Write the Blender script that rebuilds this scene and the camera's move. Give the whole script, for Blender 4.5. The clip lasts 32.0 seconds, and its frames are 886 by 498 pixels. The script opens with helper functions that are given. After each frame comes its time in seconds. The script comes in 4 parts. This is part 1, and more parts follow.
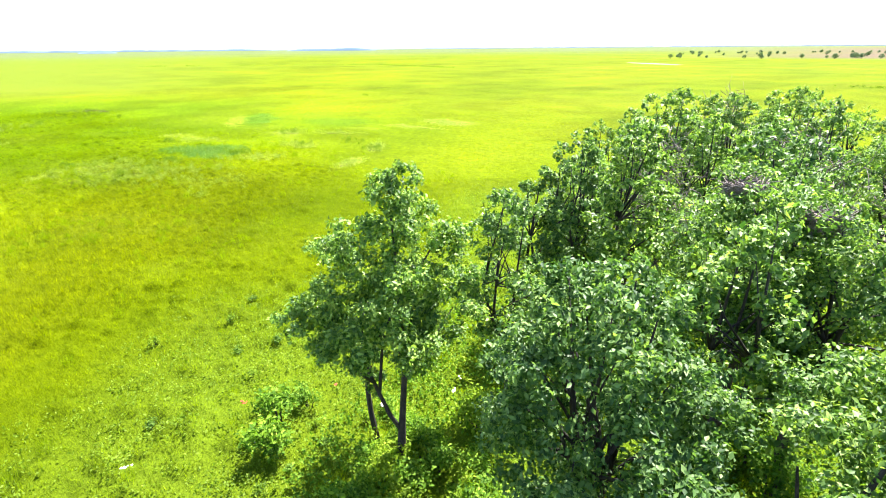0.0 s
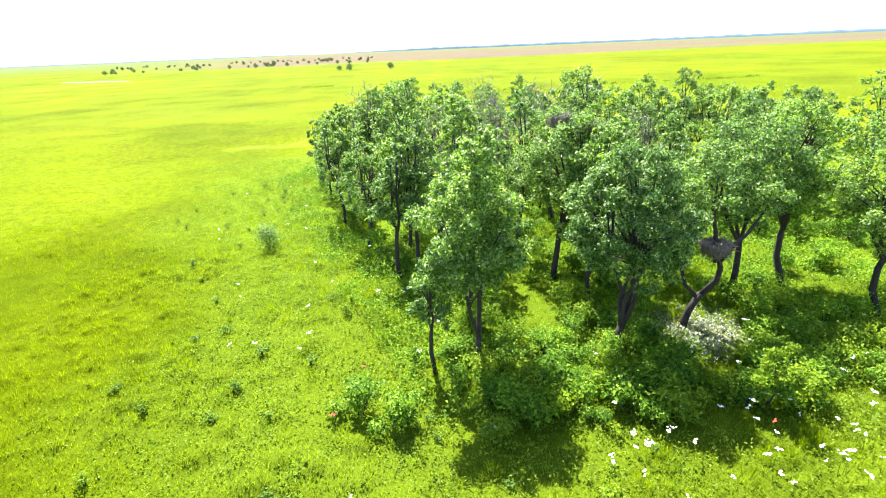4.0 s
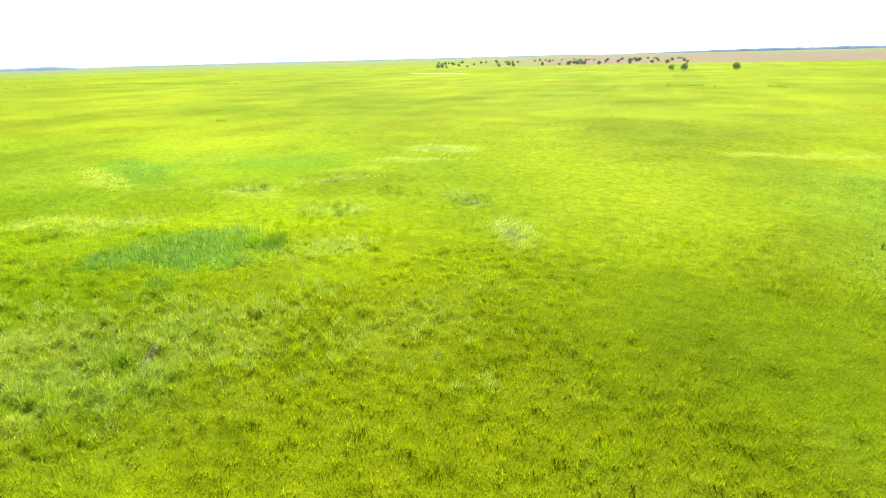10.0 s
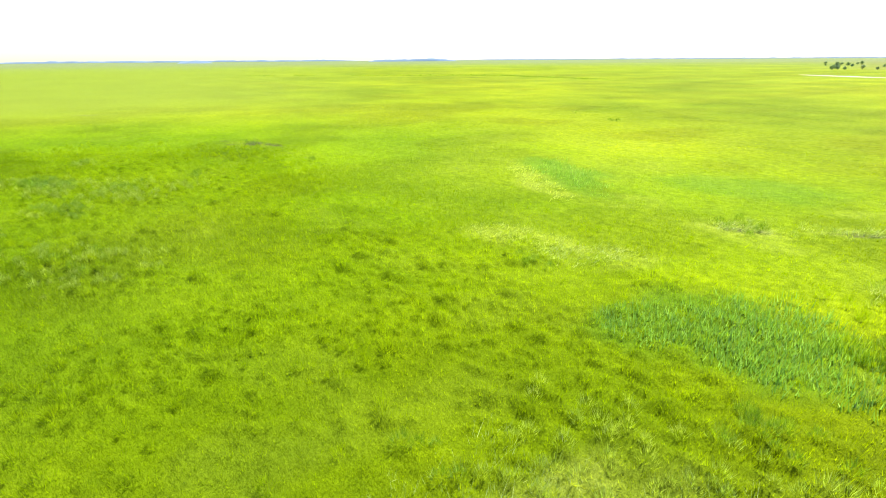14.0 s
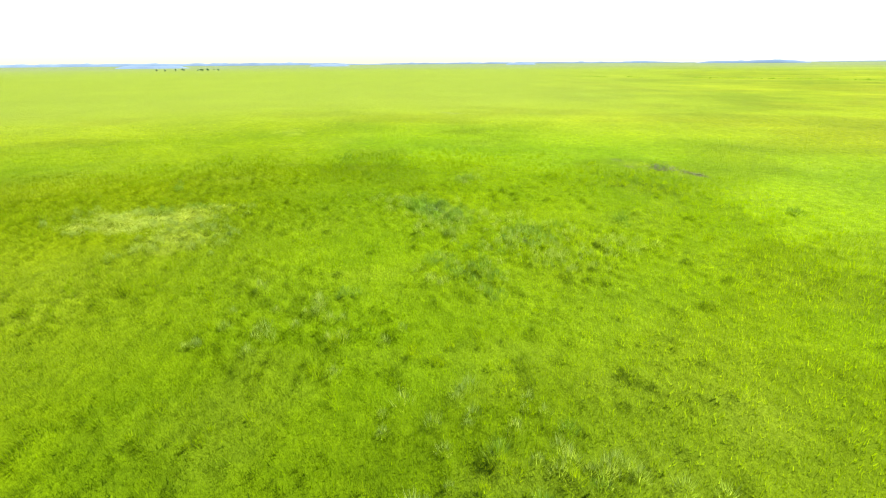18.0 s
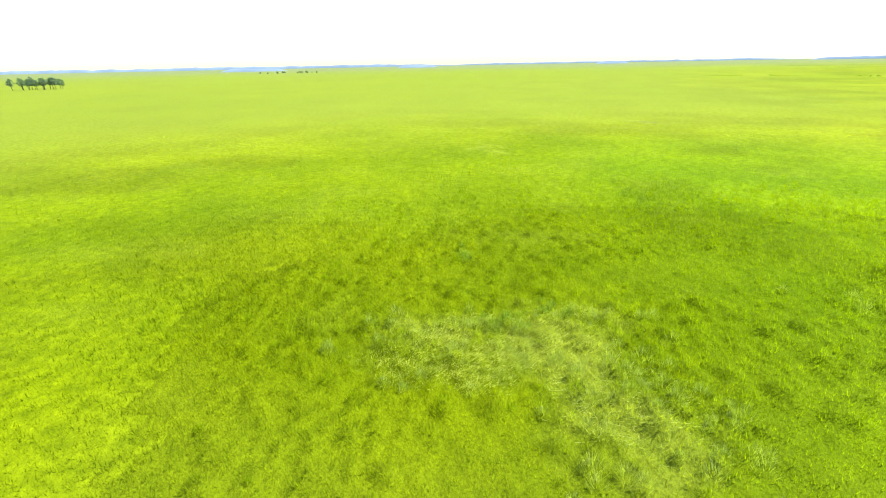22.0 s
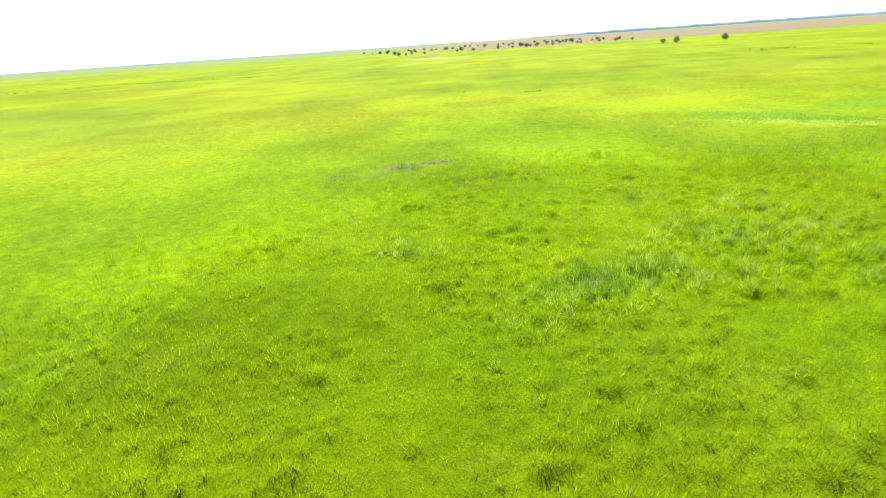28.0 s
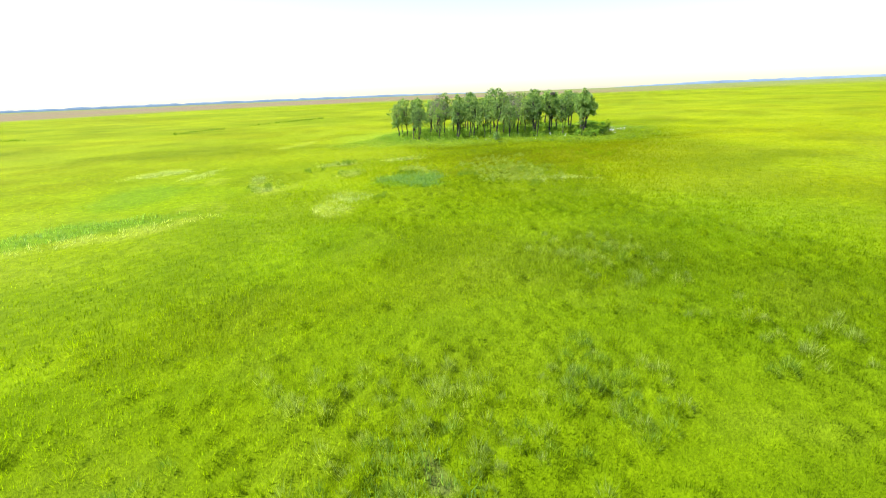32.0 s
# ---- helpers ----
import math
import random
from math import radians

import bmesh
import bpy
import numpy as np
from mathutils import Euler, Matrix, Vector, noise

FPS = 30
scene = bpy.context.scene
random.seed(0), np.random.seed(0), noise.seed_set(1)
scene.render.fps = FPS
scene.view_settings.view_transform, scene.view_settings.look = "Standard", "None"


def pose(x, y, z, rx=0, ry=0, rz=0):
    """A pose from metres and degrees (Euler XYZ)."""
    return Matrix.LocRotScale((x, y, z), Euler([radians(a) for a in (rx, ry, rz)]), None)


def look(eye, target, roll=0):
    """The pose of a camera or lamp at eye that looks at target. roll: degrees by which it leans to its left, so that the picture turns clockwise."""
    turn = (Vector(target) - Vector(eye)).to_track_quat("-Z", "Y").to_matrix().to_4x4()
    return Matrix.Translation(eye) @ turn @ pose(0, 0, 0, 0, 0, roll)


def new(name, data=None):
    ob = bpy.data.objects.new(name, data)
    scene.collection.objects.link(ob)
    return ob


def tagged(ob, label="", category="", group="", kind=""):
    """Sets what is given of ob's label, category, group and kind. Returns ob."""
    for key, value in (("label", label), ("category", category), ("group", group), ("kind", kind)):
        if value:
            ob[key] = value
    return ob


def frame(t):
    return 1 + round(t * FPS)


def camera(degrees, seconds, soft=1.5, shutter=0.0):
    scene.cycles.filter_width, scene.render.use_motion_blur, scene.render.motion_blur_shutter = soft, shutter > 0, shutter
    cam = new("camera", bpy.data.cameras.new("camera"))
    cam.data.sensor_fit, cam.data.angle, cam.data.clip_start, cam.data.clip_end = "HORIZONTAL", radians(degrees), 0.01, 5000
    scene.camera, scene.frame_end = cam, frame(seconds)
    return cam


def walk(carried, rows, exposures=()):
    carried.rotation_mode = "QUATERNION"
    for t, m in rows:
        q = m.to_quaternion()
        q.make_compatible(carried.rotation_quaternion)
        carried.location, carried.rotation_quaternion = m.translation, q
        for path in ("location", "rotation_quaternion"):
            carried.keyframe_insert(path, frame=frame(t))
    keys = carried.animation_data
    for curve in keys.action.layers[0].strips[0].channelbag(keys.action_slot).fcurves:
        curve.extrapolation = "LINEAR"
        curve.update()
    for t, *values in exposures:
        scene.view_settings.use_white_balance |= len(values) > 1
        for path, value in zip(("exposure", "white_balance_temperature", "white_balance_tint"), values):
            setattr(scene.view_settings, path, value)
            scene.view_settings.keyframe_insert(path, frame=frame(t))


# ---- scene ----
cam = camera(81.0, 32.0, 1.0)
PATH = [
    (0, (15.691, 9.946, 11.967), (14.300, 11.188, 11.242), -0.50),
    (0.5, (15.211, 8.319, 12.051), (13.874, 9.618, 11.327), -0.67),
    (1, (14.447, 6.610, 12.099), (13.142, 7.943, 11.378), -0.88),
    (1.5, (13.253, 4.941, 12.079), (12.161, 6.456, 11.360), -1.24),
    (2, (11.778, 3.321, 12.114), (11.087, 5.053, 11.390), -2.08),
    (2.5, (9.919, 2.058, 12.061), (9.518, 3.877, 11.333), -2.42),
    (4.5, (0.0, 0.0, 11.939), (0.32, 1.836, 11.215), -2.3),
    (5, (-2.171, 0.491, 11.922), (-1.817, 2.32, 11.193), -2.2),
    (5.5, (-4.48, 1.226, 11.776), (-4.104, 3.05, 11.047), -2.3),
    (6, (-6.945, 1.98, 11.6), (-6.554, 3.804, 10.877), -2.4),
    (6.5, (-9.391, 2.95, 11.494), (-8.996, 4.773, 10.77), -3.0),
    (7, (-12.078, 4.027, 11.262), (-11.771, 5.87, 10.547), -2.5),
    (7.5, (-14.615, 4.994, 11.216), (-14.517, 6.861, 10.504), -2.4),
    (8, (-17.112, 5.867, 11.153), (-17.212, 7.736, 10.446), -2.2),
    (8.5, (-19.569, 6.724, 11.115), (-19.843, 8.577, 10.413), -1.9),
    (9, (-21.851, 7.431, 11.057), (-22.299, 9.251, 10.359), -1.8),
    (9.5, (-24.004, 8.043, 11.037), (-24.575, 9.83, 10.342), -1.6),
    (10, (-26.104, 8.596, 11.039), (-26.801, 10.338, 10.346), -1.5),
    (10.5, (-28.132, 9.119, 10.994), (-28.954, 10.807, 10.304), -1.5),
    (11, (-30.115, 9.539, 10.972), (-31.048, 11.17, 10.285), -1.5),
    (11.5, (-31.987, 9.859, 10.96), (-33.045, 11.413, 10.279), -1.6),
    (12, (-34.307, 10.14, 10.921), (-35.459, 11.624, 10.236), -1.0),
    (12.5, (-36.415, 10.317, 10.961), (-37.665, 11.719, 10.276), -1.0),
    (13, (-38.737, 10.462, 10.992), (-40.084, 11.772, 10.306), -1.1),
    (13.5, (-41.262, 10.513, 10.932), (-42.72, 11.698, 10.246), -0.6),
    (15.5, (-52.174, 11.001, 10.428), (-53.91, 11.719, 9.743), -0.9),
    (16, (-55.825, 10.45, 10.147), (-57.608, 11.05, 9.468), -0.7),
    (16.5, (-58.916, 9.659, 10.13), (-60.737, 10.132, 9.453), -0.5),
    (17, (-61.718, 8.725, 10.164), (-63.566, 9.079, 9.486), -0.5),
    (17.5, (-64.691, 7.484, 10.162), (-66.56, 7.701, 9.484), -0.5),
    (18, (-67.564, 6.019, 10.115), (-69.445, 6.093, 9.439), -0.4),
    (18.5, (-70.395, 4.227, 10.093), (-72.275, 4.158, 9.415), -0.3),
    (19, (-72.976, 2.152, 10.068), (-74.847, 1.949, 9.389), -0.3),
    (19.5, (-75.378, 0.161, 10.057), (-77.234, -0.149, 9.379), -0.3),
    (20, (-77.475, -2.231, 10.093), (-79.318, -2.614, 9.417), -0.4),
    (20.5, (-79.546, -4.758, 10.129), (-81.38, -5.183, 9.454), -0.5),
    (21, (-81.522, -7.468, 10.122), (-83.351, -7.917, 9.447), -0.6),
    (21.5, (-83.334, -10.153, 10.128), (-85.173, -10.557, 9.456), -0.8),
    (22, (-85.04, -12.843, 10.171), (-86.912, -13.057, 9.5), -1.1),
    (22.5, (-86.594, -15.401, 10.263), (-88.472, -15.239, 9.594), -1.8),
    (23, (-88.557, -17.666, 10.291), (-90.331, -17.039, 9.612), -2.5),
    (23.5, (-90.668, -19.513, 10.316), (-92.292, -18.57, 9.629), -3.1),
    (24, (-92.733, -20.754, 10.377), (-94.213, -19.603, 9.681), -3.6),
    (24.5, (-94.76, -21.404, 10.41), (-96.079, -20.076, 9.706), -4.0),
    (26.5, (-103.192, -19.484, 10.139), (-103.953, -17.784, 9.411), -3.7),
    (27, (-104.64, -18.071, 10.104), (-105.262, -16.316, 9.374), -3.8),
    (27.5, (-105.968, -16.267, 10.009), (-106.432, -14.464, 9.278), -4.1),
    (28, (-107.113, -14.274, 10.051), (-107.438, -12.443, 9.314), -4.0),
    (28.5, (-108.003, -11.796, 9.9), (-108.173, -9.942, 9.169), -4.2),
    (29, (-108.762, -9.273, 9.9), (-108.77, -7.387, 9.236), -4.1),
    (29.5, (-109.284, -6.602, 9.867), (-109.104, -4.708, 9.252), -4.2),
    (30, (-109.545, -3.709, 9.847), (-109.08, -1.861, 9.242), -4.3),
    (30.5, (-109.507, -0.623, 9.724), (-108.697, 1.105, 9.128), -4.1),
    (31, (-109.101, 2.335, 9.668), (-107.957, 3.867, 9.08), -3.8),
    (31.5, (-108.342, 5.205, 9.629), (-106.893, 6.456, 9.05), -3.1),
    (32, (-107.134, 7.809, 9.539), (-105.335, 8.467, 8.964), -2.4),
]
walk(cam, [(t, look(eye, target, roll)) for t, eye, target, roll in PATH], [(0, 2.15), (6.5, 2.2), (9, 1.95), (13, 1.8), (17, 1.78), (20, 1.82), (23, 1.8), (28, 1.86), (30, 1.72), (32, 1.7)])

# ---- world, sun ----
SUN_EL, SUN_AZ = radians(58), radians(-11)
world = bpy.data.worlds.new("sky")
scene.world = world
world.use_nodes = True
wn = world.node_tree.nodes
sky = wn.new("ShaderNodeTexSky")
sky.sky_type, sky.sun_disc, sky.sun_elevation, sky.sun_rotation = "NISHITA", False, SUN_EL, SUN_AZ
sky.dust_density, sky.air_density, sky.ozone_density = 0.8, 1.0, 1.0
wn["Background"].inputs[1].default_value = 0.09
world.node_tree.links.new(sky.outputs[0], wn["Background"].inputs[0])
sun = new("sun", bpy.data.lights.new("sun", "SUN"))
sun.data.energy, sun.data.angle, sun.data.color = 5.0, radians(0.53), (1.0, 0.96, 0.88)
sun.matrix_world = look((100 * math.sin(SUN_AZ) * math.cos(SUN_EL), 100 * math.cos(SUN_AZ) * math.cos(SUN_EL), 100 * math.sin(SUN_EL)), (0, 0, 0))

# ---- small tools ----
rng = np.random.default_rng(7)


def hashed(ix, iy, seed):
    h = (ix.astype(np.int64) * 374761393 + iy.astype(np.int64) * 668265263 + seed * 974711) & 0xFFFFFFFF
    h = ((h ^ (h >> 13)) * 1274126177) & 0xFFFFFFFF
    return ((h ^ (h >> 16)) & 0xFFFF) / 65535.0


def value_noise(x, y, size, seed):
    x, y = np.asarray(x, float) / size, np.asarray(y, float) / size
    ix, iy = np.floor(x), np.floor(y)
    fx, fy = x - ix, y - iy
    fx, fy = fx * fx * (3 - 2 * fx), fy * fy * (3 - 2 * fy)
    a, b = hashed(ix, iy, seed), hashed(ix + 1, iy, seed)
    c, d = hashed(ix, iy + 1, seed), hashed(ix + 1, iy + 1, seed)
    return (a * (1 - fx) + b * fx) * (1 - fy) + (c * (1 - fx) + d * fx) * fy


def fbm(x, y, size, seed, octaves=3):
    total, amp = 0, 0.5
    for n in range(octaves):
        total = total + amp * value_noise(x, y, size / 2**n, seed + n)
        amp *= 0.5
    return total / (1 - 0.5**octaves)


def smooth(a, b, v):
    t = np.clip((v - a) / (b - a), 0, 1)
    return t * t * (3 - 2 * t)


def make_mesh(name, verts, faces, mats, smooth_faces=False, floats=None, slots=None):
    """verts: n x 3; faces: m x k with one k, or a list of lists."""
    me = bpy.data.meshes.new(name)
    verts = np.asarray(verts, np.float32)
    if isinstance(faces, np.ndarray):
        m, k = faces.shape
        me.vertices.add(len(verts))
        me.vertices.foreach_set("co", verts.ravel())
        me.loops.add(m * k)
        me.loops.foreach_set("vertex_index", faces.astype(np.int32).ravel())
        me.polygons.add(m)
        me.polygons.foreach_set("loop_start", np.arange(0, m * k, k, dtype=np.int32))
        me.polygons.foreach_set("loop_total", np.full(m, k, np.int32))
        me.update(calc_edges=True)
    else:
        me.from_pydata([tuple(v) for v in verts.tolist()], [], [list(f) for f in faces])
        me.update()
    for mat in mats if isinstance(mats, (list, tuple)) else [mats]:
        me.materials.append(mat)
    if smooth_faces:
        me.polygons.foreach_set("use_smooth", np.ones(len(me.polygons), bool))
    if slots is not None:
        me.polygons.foreach_set("material_index", np.asarray(slots, np.int32))
    for key, values in (floats or {}).items():
        values = np.asarray(values, np.float32)
        if values.ndim == 2:
            me.attributes.new(key, "FLOAT_VECTOR", "POINT").data.foreach_set("vector", values.ravel())
        else:
            me.attributes.new(key, "FLOAT", "POINT").data.foreach_set("value", values)
    return me


def part(name, me, parent, label=""):
    ob = new(name, me)
    ob.parent = parent
    return tagged(ob, label)


class Tubes:
    """Tapered tubes gathered into one mesh."""

    def __init__(self):
        self.verts, self.faces = [], []

    def add(self, pts, radii, sides=7):
        pts = [Vector(p) for p in pts]
        start = len(self.verts)
        for n, p in enumerate(pts):
            ahead = (pts[min(n + 1, len(pts) - 1)] - pts[max(n - 1, 0)]).normalized()
            side = ahead.orthogonal().normalized() if n == 0 else (side - ahead * side.dot(ahead)).normalized()
            up = ahead.cross(side)
            for s in range(sides):
                a = 2 * math.pi * s / sides
                r = radii[n] * (1 + 0.12 * math.sin(3 * a + n))
                self.verts.append(p + (side * math.cos(a) + up * math.sin(a)) * r)
        for n in range(len(pts) - 1):
            for s in range(sides):
                a, b = start + n * sides + s, start + n * sides + (s + 1) % sides
                self.faces.append((a, b, b + sides, a + sides))
        self.faces.append(tuple(start + s for s in reversed(range(sides))))
        self.faces.append(tuple(start + (len(pts) - 1) * sides + s for s in range(sides)))
        return self

    def mesh(self, name, mat):
        return make_mesh(name, self.verts, self.faces, mat, True)


def leaf_cloud(r, centres, radii, count, size, flat=0.8, droop=0.2, fill=0.45, sprays=0):
    """Leaves as folded diamonds of two triangles round the given lobes: verts and triangles."""
    centres, radii = np.asarray(centres, float), np.asarray(radii, float)
    which = r.choice(len(centres), count, p=radii**2 / (radii**2).sum())
    way = r.normal(size=(count, 3))
    way /= np.linalg.norm(way, axis=1, keepdims=True)
    far = r.random(count) ** fill
    # ragged lobes: each has its own bumps
    bump = 1 + 0.28 * np.sin(way[:, 0] * 5 + which) * np.sin(way[:, 1] * 6 + 2 * which) + 0.2 * np.sin(way[:, 2] * 7 + which * 3)
    place = centres[which] + way * (radii[which] * far * bump)[:, None] * [1, 1, flat]
    if sprays:
        # leaves gathered into sprays, with gaps between them
        tips = r.normal(size=(len(centres), sprays, 3)) + [0, 0, 0.25]
        tips *= ((0.45 + 0.6 * r.random((len(centres), sprays))) / np.linalg.norm(tips, axis=2))[:, :, None]
        tip = tips[which, r.integers(0, sprays, count)]
        place = centres[which] + (tip + way * (0.36 * far * bump)[:, None]) * radii[which][:, None] * [1, 1, flat]
    normal = way * 0.6 + r.normal(size=(count, 3)) * 0.55 + [0, 0, 0.55]
    normal /= np.linalg.norm(normal, axis=1, keepdims=True)
    along = np.cross(normal, r.normal(size=(count, 3)))
    along /= np.linalg.norm(along, axis=1, keepdims=True)
    along[:, 2] -= droop
    across = np.cross(normal, along)
    s = (size * (0.6 + 0.8 * r.random(count)))[:, None]
    a, b = place - along * s * 0.5, place + along * s * 0.5
    fold = normal * s * 0.12
    c, d = place + across * s * 0.28 + fold, place - across * s * 0.28 + fold
    verts = np.stack([a, c, b, d], 1).reshape(-1, 3)
    base = 4 * np.arange(count)[:, None]
    return verts, np.concatenate([base + [0, 1, 2], base + [0, 2, 3]]).reshape(-1, 3)


# ---- materials ----
def material(name):
    mat = bpy.data.materials.new(name)
    mat.use_nodes = True
    nodes, links = mat.node_tree.nodes, mat.node_tree.links
    return mat, nodes, links, nodes["Principled BSDF"], nodes["Material Output"]


def noise_node(nodes, links, scale, detail=4, rough=0.6, coords=None):
    n = nodes.new("ShaderNodeTexNoise")
    n.inputs["Scale"].default_value, n.inputs["Detail"].default_value, n.inputs["Roughness"].default_value = scale, detail, rough
    if coords:
        links.new(coords, n.inputs["Vector"])
    return n.outputs["Fac"]


def ramp(nodes, links, fac, *stops):
    n = nodes.new("ShaderNodeValToRGB")
    e = n.color_ramp.elements
    while len(e) < len(stops):
        e.new(0.5)
    for el, (at, col) in zip(e, stops):
        el.position, el.color = at, (*col, 1)
    links.new(fac, n.inputs[0])
    return n.outputs[0]


def mix(nodes, links, fac, a, b, mode="MIX"):
    n = nodes.new("ShaderNodeMix")
    n.data_type, n.blend_type = "RGBA", mode
    for key, v in ((0, fac), (6, a), (7, b)):
        if hasattr(v, "links"):
            links.new(v, n.inputs[key])
        elif key == 0:
            n.inputs[0].default_value = v
        else:
            n.inputs[key].default_value = (*v, 1)
    return n.outputs[2]


def attr(nodes, name):
    n = nodes.new("ShaderNodeAttribute")
    n.attribute_name = name
    return n.outputs["Fac"]


def lifted(nodes, links, amount, swell=False):
    """The surface's own normal, leant towards the sky or out of the tuft that it belongs to."""
    geo = nodes.new("ShaderNodeNewGeometry")
    n = nodes.new("ShaderNodeMix")
    n.data_type = "VECTOR"
    n.inputs[0].default_value = amount
    n.inputs[5].default_value = (0, 0, 1)
    links.new(geo.outputs["Normal"], n.inputs[4])
    if swell:
        tuft = nodes.new("ShaderNodeAttribute")
        tuft.attribute_name = "swell"
        links.new(tuft.outputs["Vector"], n.inputs[5])
    u = nodes.new("ShaderNodeVectorMath")
    u.operation = "NORMALIZE"
    links.new(n.outputs[1], u.inputs[0])
    return u.outputs[0]


def leafy(mat, nodes, links, bsdf, out, colour, through_colour, amount, rough=0.5, spec=0.3, lift=0.5, swell=False):
    """A leaf: a coat that reflects and a body that lets light through."""
    links.new(colour, bsdf.inputs["Base Color"])
    bsdf.inputs["Roughness"].default_value = rough
    bsdf.inputs["Specular IOR Level"].default_value = spec
    up = lifted(nodes, links, lift, swell)
    links.new(up, bsdf.inputs["Normal"])
    tr = nodes.new("ShaderNodeBsdfTranslucent")
    links.new(through_colour, tr.inputs[0])
    sh = nodes.new("ShaderNodeMixShader")
    sh.inputs[0].default_value = amount
    links.new(bsdf.outputs[0], sh.inputs[1])
    links.new(tr.outputs[0], sh.inputs[2])
    links.new(sh.outputs[0], out.inputs[0])
    return mat


GRASS_A, GRASS_B = (0.104, 0.147, 0.0008), (0.166, 0.208, 0.0012)


def grass_colour(nodes, links, fine):
    """Meadow green with broad drifts, and the patches that the mesh carries."""
    geo = nodes.new("ShaderNodeNewGeometry")
    pos = geo.outputs["Position"]
    sep = nodes.new("ShaderNodeMapping")
    links.new(pos, sep.inputs[0])
    sep.inputs["Scale"].default_value = (1, 1, 0)
    flat = sep.outputs[0]
    broad = ramp(nodes, links, noise_node(nodes, links, 0.05, 5, 0.62, flat), (0.34, GRASS_A), (0.66, GRASS_B))
    wide = ramp(nodes, links, noise_node(nodes, links, 0.011, 4, 0.6, flat), (0.38, (0.78, 0.84, 0.9)), (0.62, (1.16, 1.08, 1.0)))
    broad = mix(nodes, links, 1.0, broad, wide, "MULTIPLY")
    clump = ramp(nodes, links, noise_node(nodes, links, fine, 5, 0.65, flat), (0.34, (0.82, 0.85, 0.7)), (0.66, (1.14, 1.12, 1.0)))
    col = mix(nodes, links, 1.0, broad, clump, "MULTIPLY")
    green = mix(nodes, links, 1.0, col, (0.75, 0.96, 1.1), "MULTIPLY")
    col = mix(nodes, links, attr(nodes, "green"), col, green)
    olive = mix(nodes, links, 1.0, col, (0.85, 0.83, 0.9), "MULTIPLY")
    col = mix(nodes, links, attr(nodes, "olive"), col, olive)
    col = mix(nodes, links, attr(nodes, "dry"), col, (0.185, 0.23, 0.022))
    col = mix(nodes, links, attr(nodes, "lush"), col, (0.05, 0.14, 0.012))
    col = mix(nodes, links, attr(nodes, "herb"), col, (0.140, 0.206, 0.012))
    col = mix(nodes, links, attr(nodes, "rust"), col, (0.140, 0.098, 0.080))
    col = mix(nodes, links, attr(nodes, "thatch"), col, (0.066, 0.100, 0.002))
    col = mix(nodes, links, attr(nodes, "soil"), col, (0.075, 0.070, 0.052))
    # paler look of grass lit from the front, painted as colour
    col = mix(nodes, links, attr(nodes, "front_lit"), col, (0.128, 0.168, 0.018))
    # grey-green haze of the distance, mixed into the ground's colour
    col = mix(nodes, links, attr(nodes, "far_haze"), col, (0.115, 0.140, 0.075))
    return col, geo


def make_ground_material():
    mat, nodes, links, bsdf, out = material("meadow_ground")
    col, geo = grass_colour(nodes, links, 0.9)
    grain = ramp(nodes, links, noise_node(nodes, links, 1.6, 6, 0.7, geo.outputs["Position"]), (0.36, (0.66, 0.70, 0.66)), (0.64, (1.06, 1.05, 1.05)))
    links.new(mix(nodes, links, 1.0, col, grain, "MULTIPLY"), bsdf.inputs["Base Color"])
    bsdf.inputs["Roughness"].default_value = 0.85
    bsdf.inputs["Specular IOR Level"].default_value = 0.02
    bump = nodes.new("ShaderNodeBump")
    bump.inputs["Strength"].default_value, bump.inputs["Distance"].default_value = 0.7, 0.25
    links.new(noise_node(nodes, links, 3.0, 8, 0.7, geo.outputs["Position"]), bump.inputs["Height"])
    links.new(bump.outputs[0], bsdf.inputs["Normal"])
    return mat


def make_blade_material():
    mat, nodes, links, bsdf, out = material("grass_blades")
    col, geo = grass_colour(nodes, links, 0.9)
    vary = ramp(nodes, links, geo.outputs["Random Per Island"], (0.0, (0.86, 0.89, 0.86)), (0.6, (1.06, 1.07, 1.06)), (1.0, (1.42, 1.38, 1.38)))
    col = mix(nodes, links, 1.0, col, vary, "MULTIPLY")
    thr = mix(nodes, links, 1.0, col, (2.0, 2.0, 0.5), "MULTIPLY")
    return leafy(mat, nodes, links, bsdf, out, col, thr, 0.5, 0.65, 0.02, 0.85, True)


def make_sward_material():
    mat, nodes, links, bsdf, out = material("grass_sward")
    col, geo = grass_colour(nodes, links, 0.9)
    grain = ramp(nodes, links, noise_node(nodes, links, 11, 4, 0.75, geo.outputs["Position"]), (0.32, (0.46, 0.49, 0.46)), (0.68, (0.9, 0.91, 0.9)))
    links.new(mix(nodes, links, 1.0, col, grain, "MULTIPLY"), bsdf.inputs["Base Color"])
    bsdf.inputs["Roughness"].default_value, bsdf.inputs["Specular IOR Level"].default_value = 0.85, 0.02
    bump = nodes.new("ShaderNodeBump")
    bump.inputs["Strength"].default_value, bump.inputs["Distance"].default_value = 0.9, 0.12
    links.new(noise_node(nodes, links, 7, 5, 0.75, geo.outputs["Position"]), bump.inputs["Height"])
    links.new(bump.outputs[0], bsdf.inputs["Normal"])
    return mat


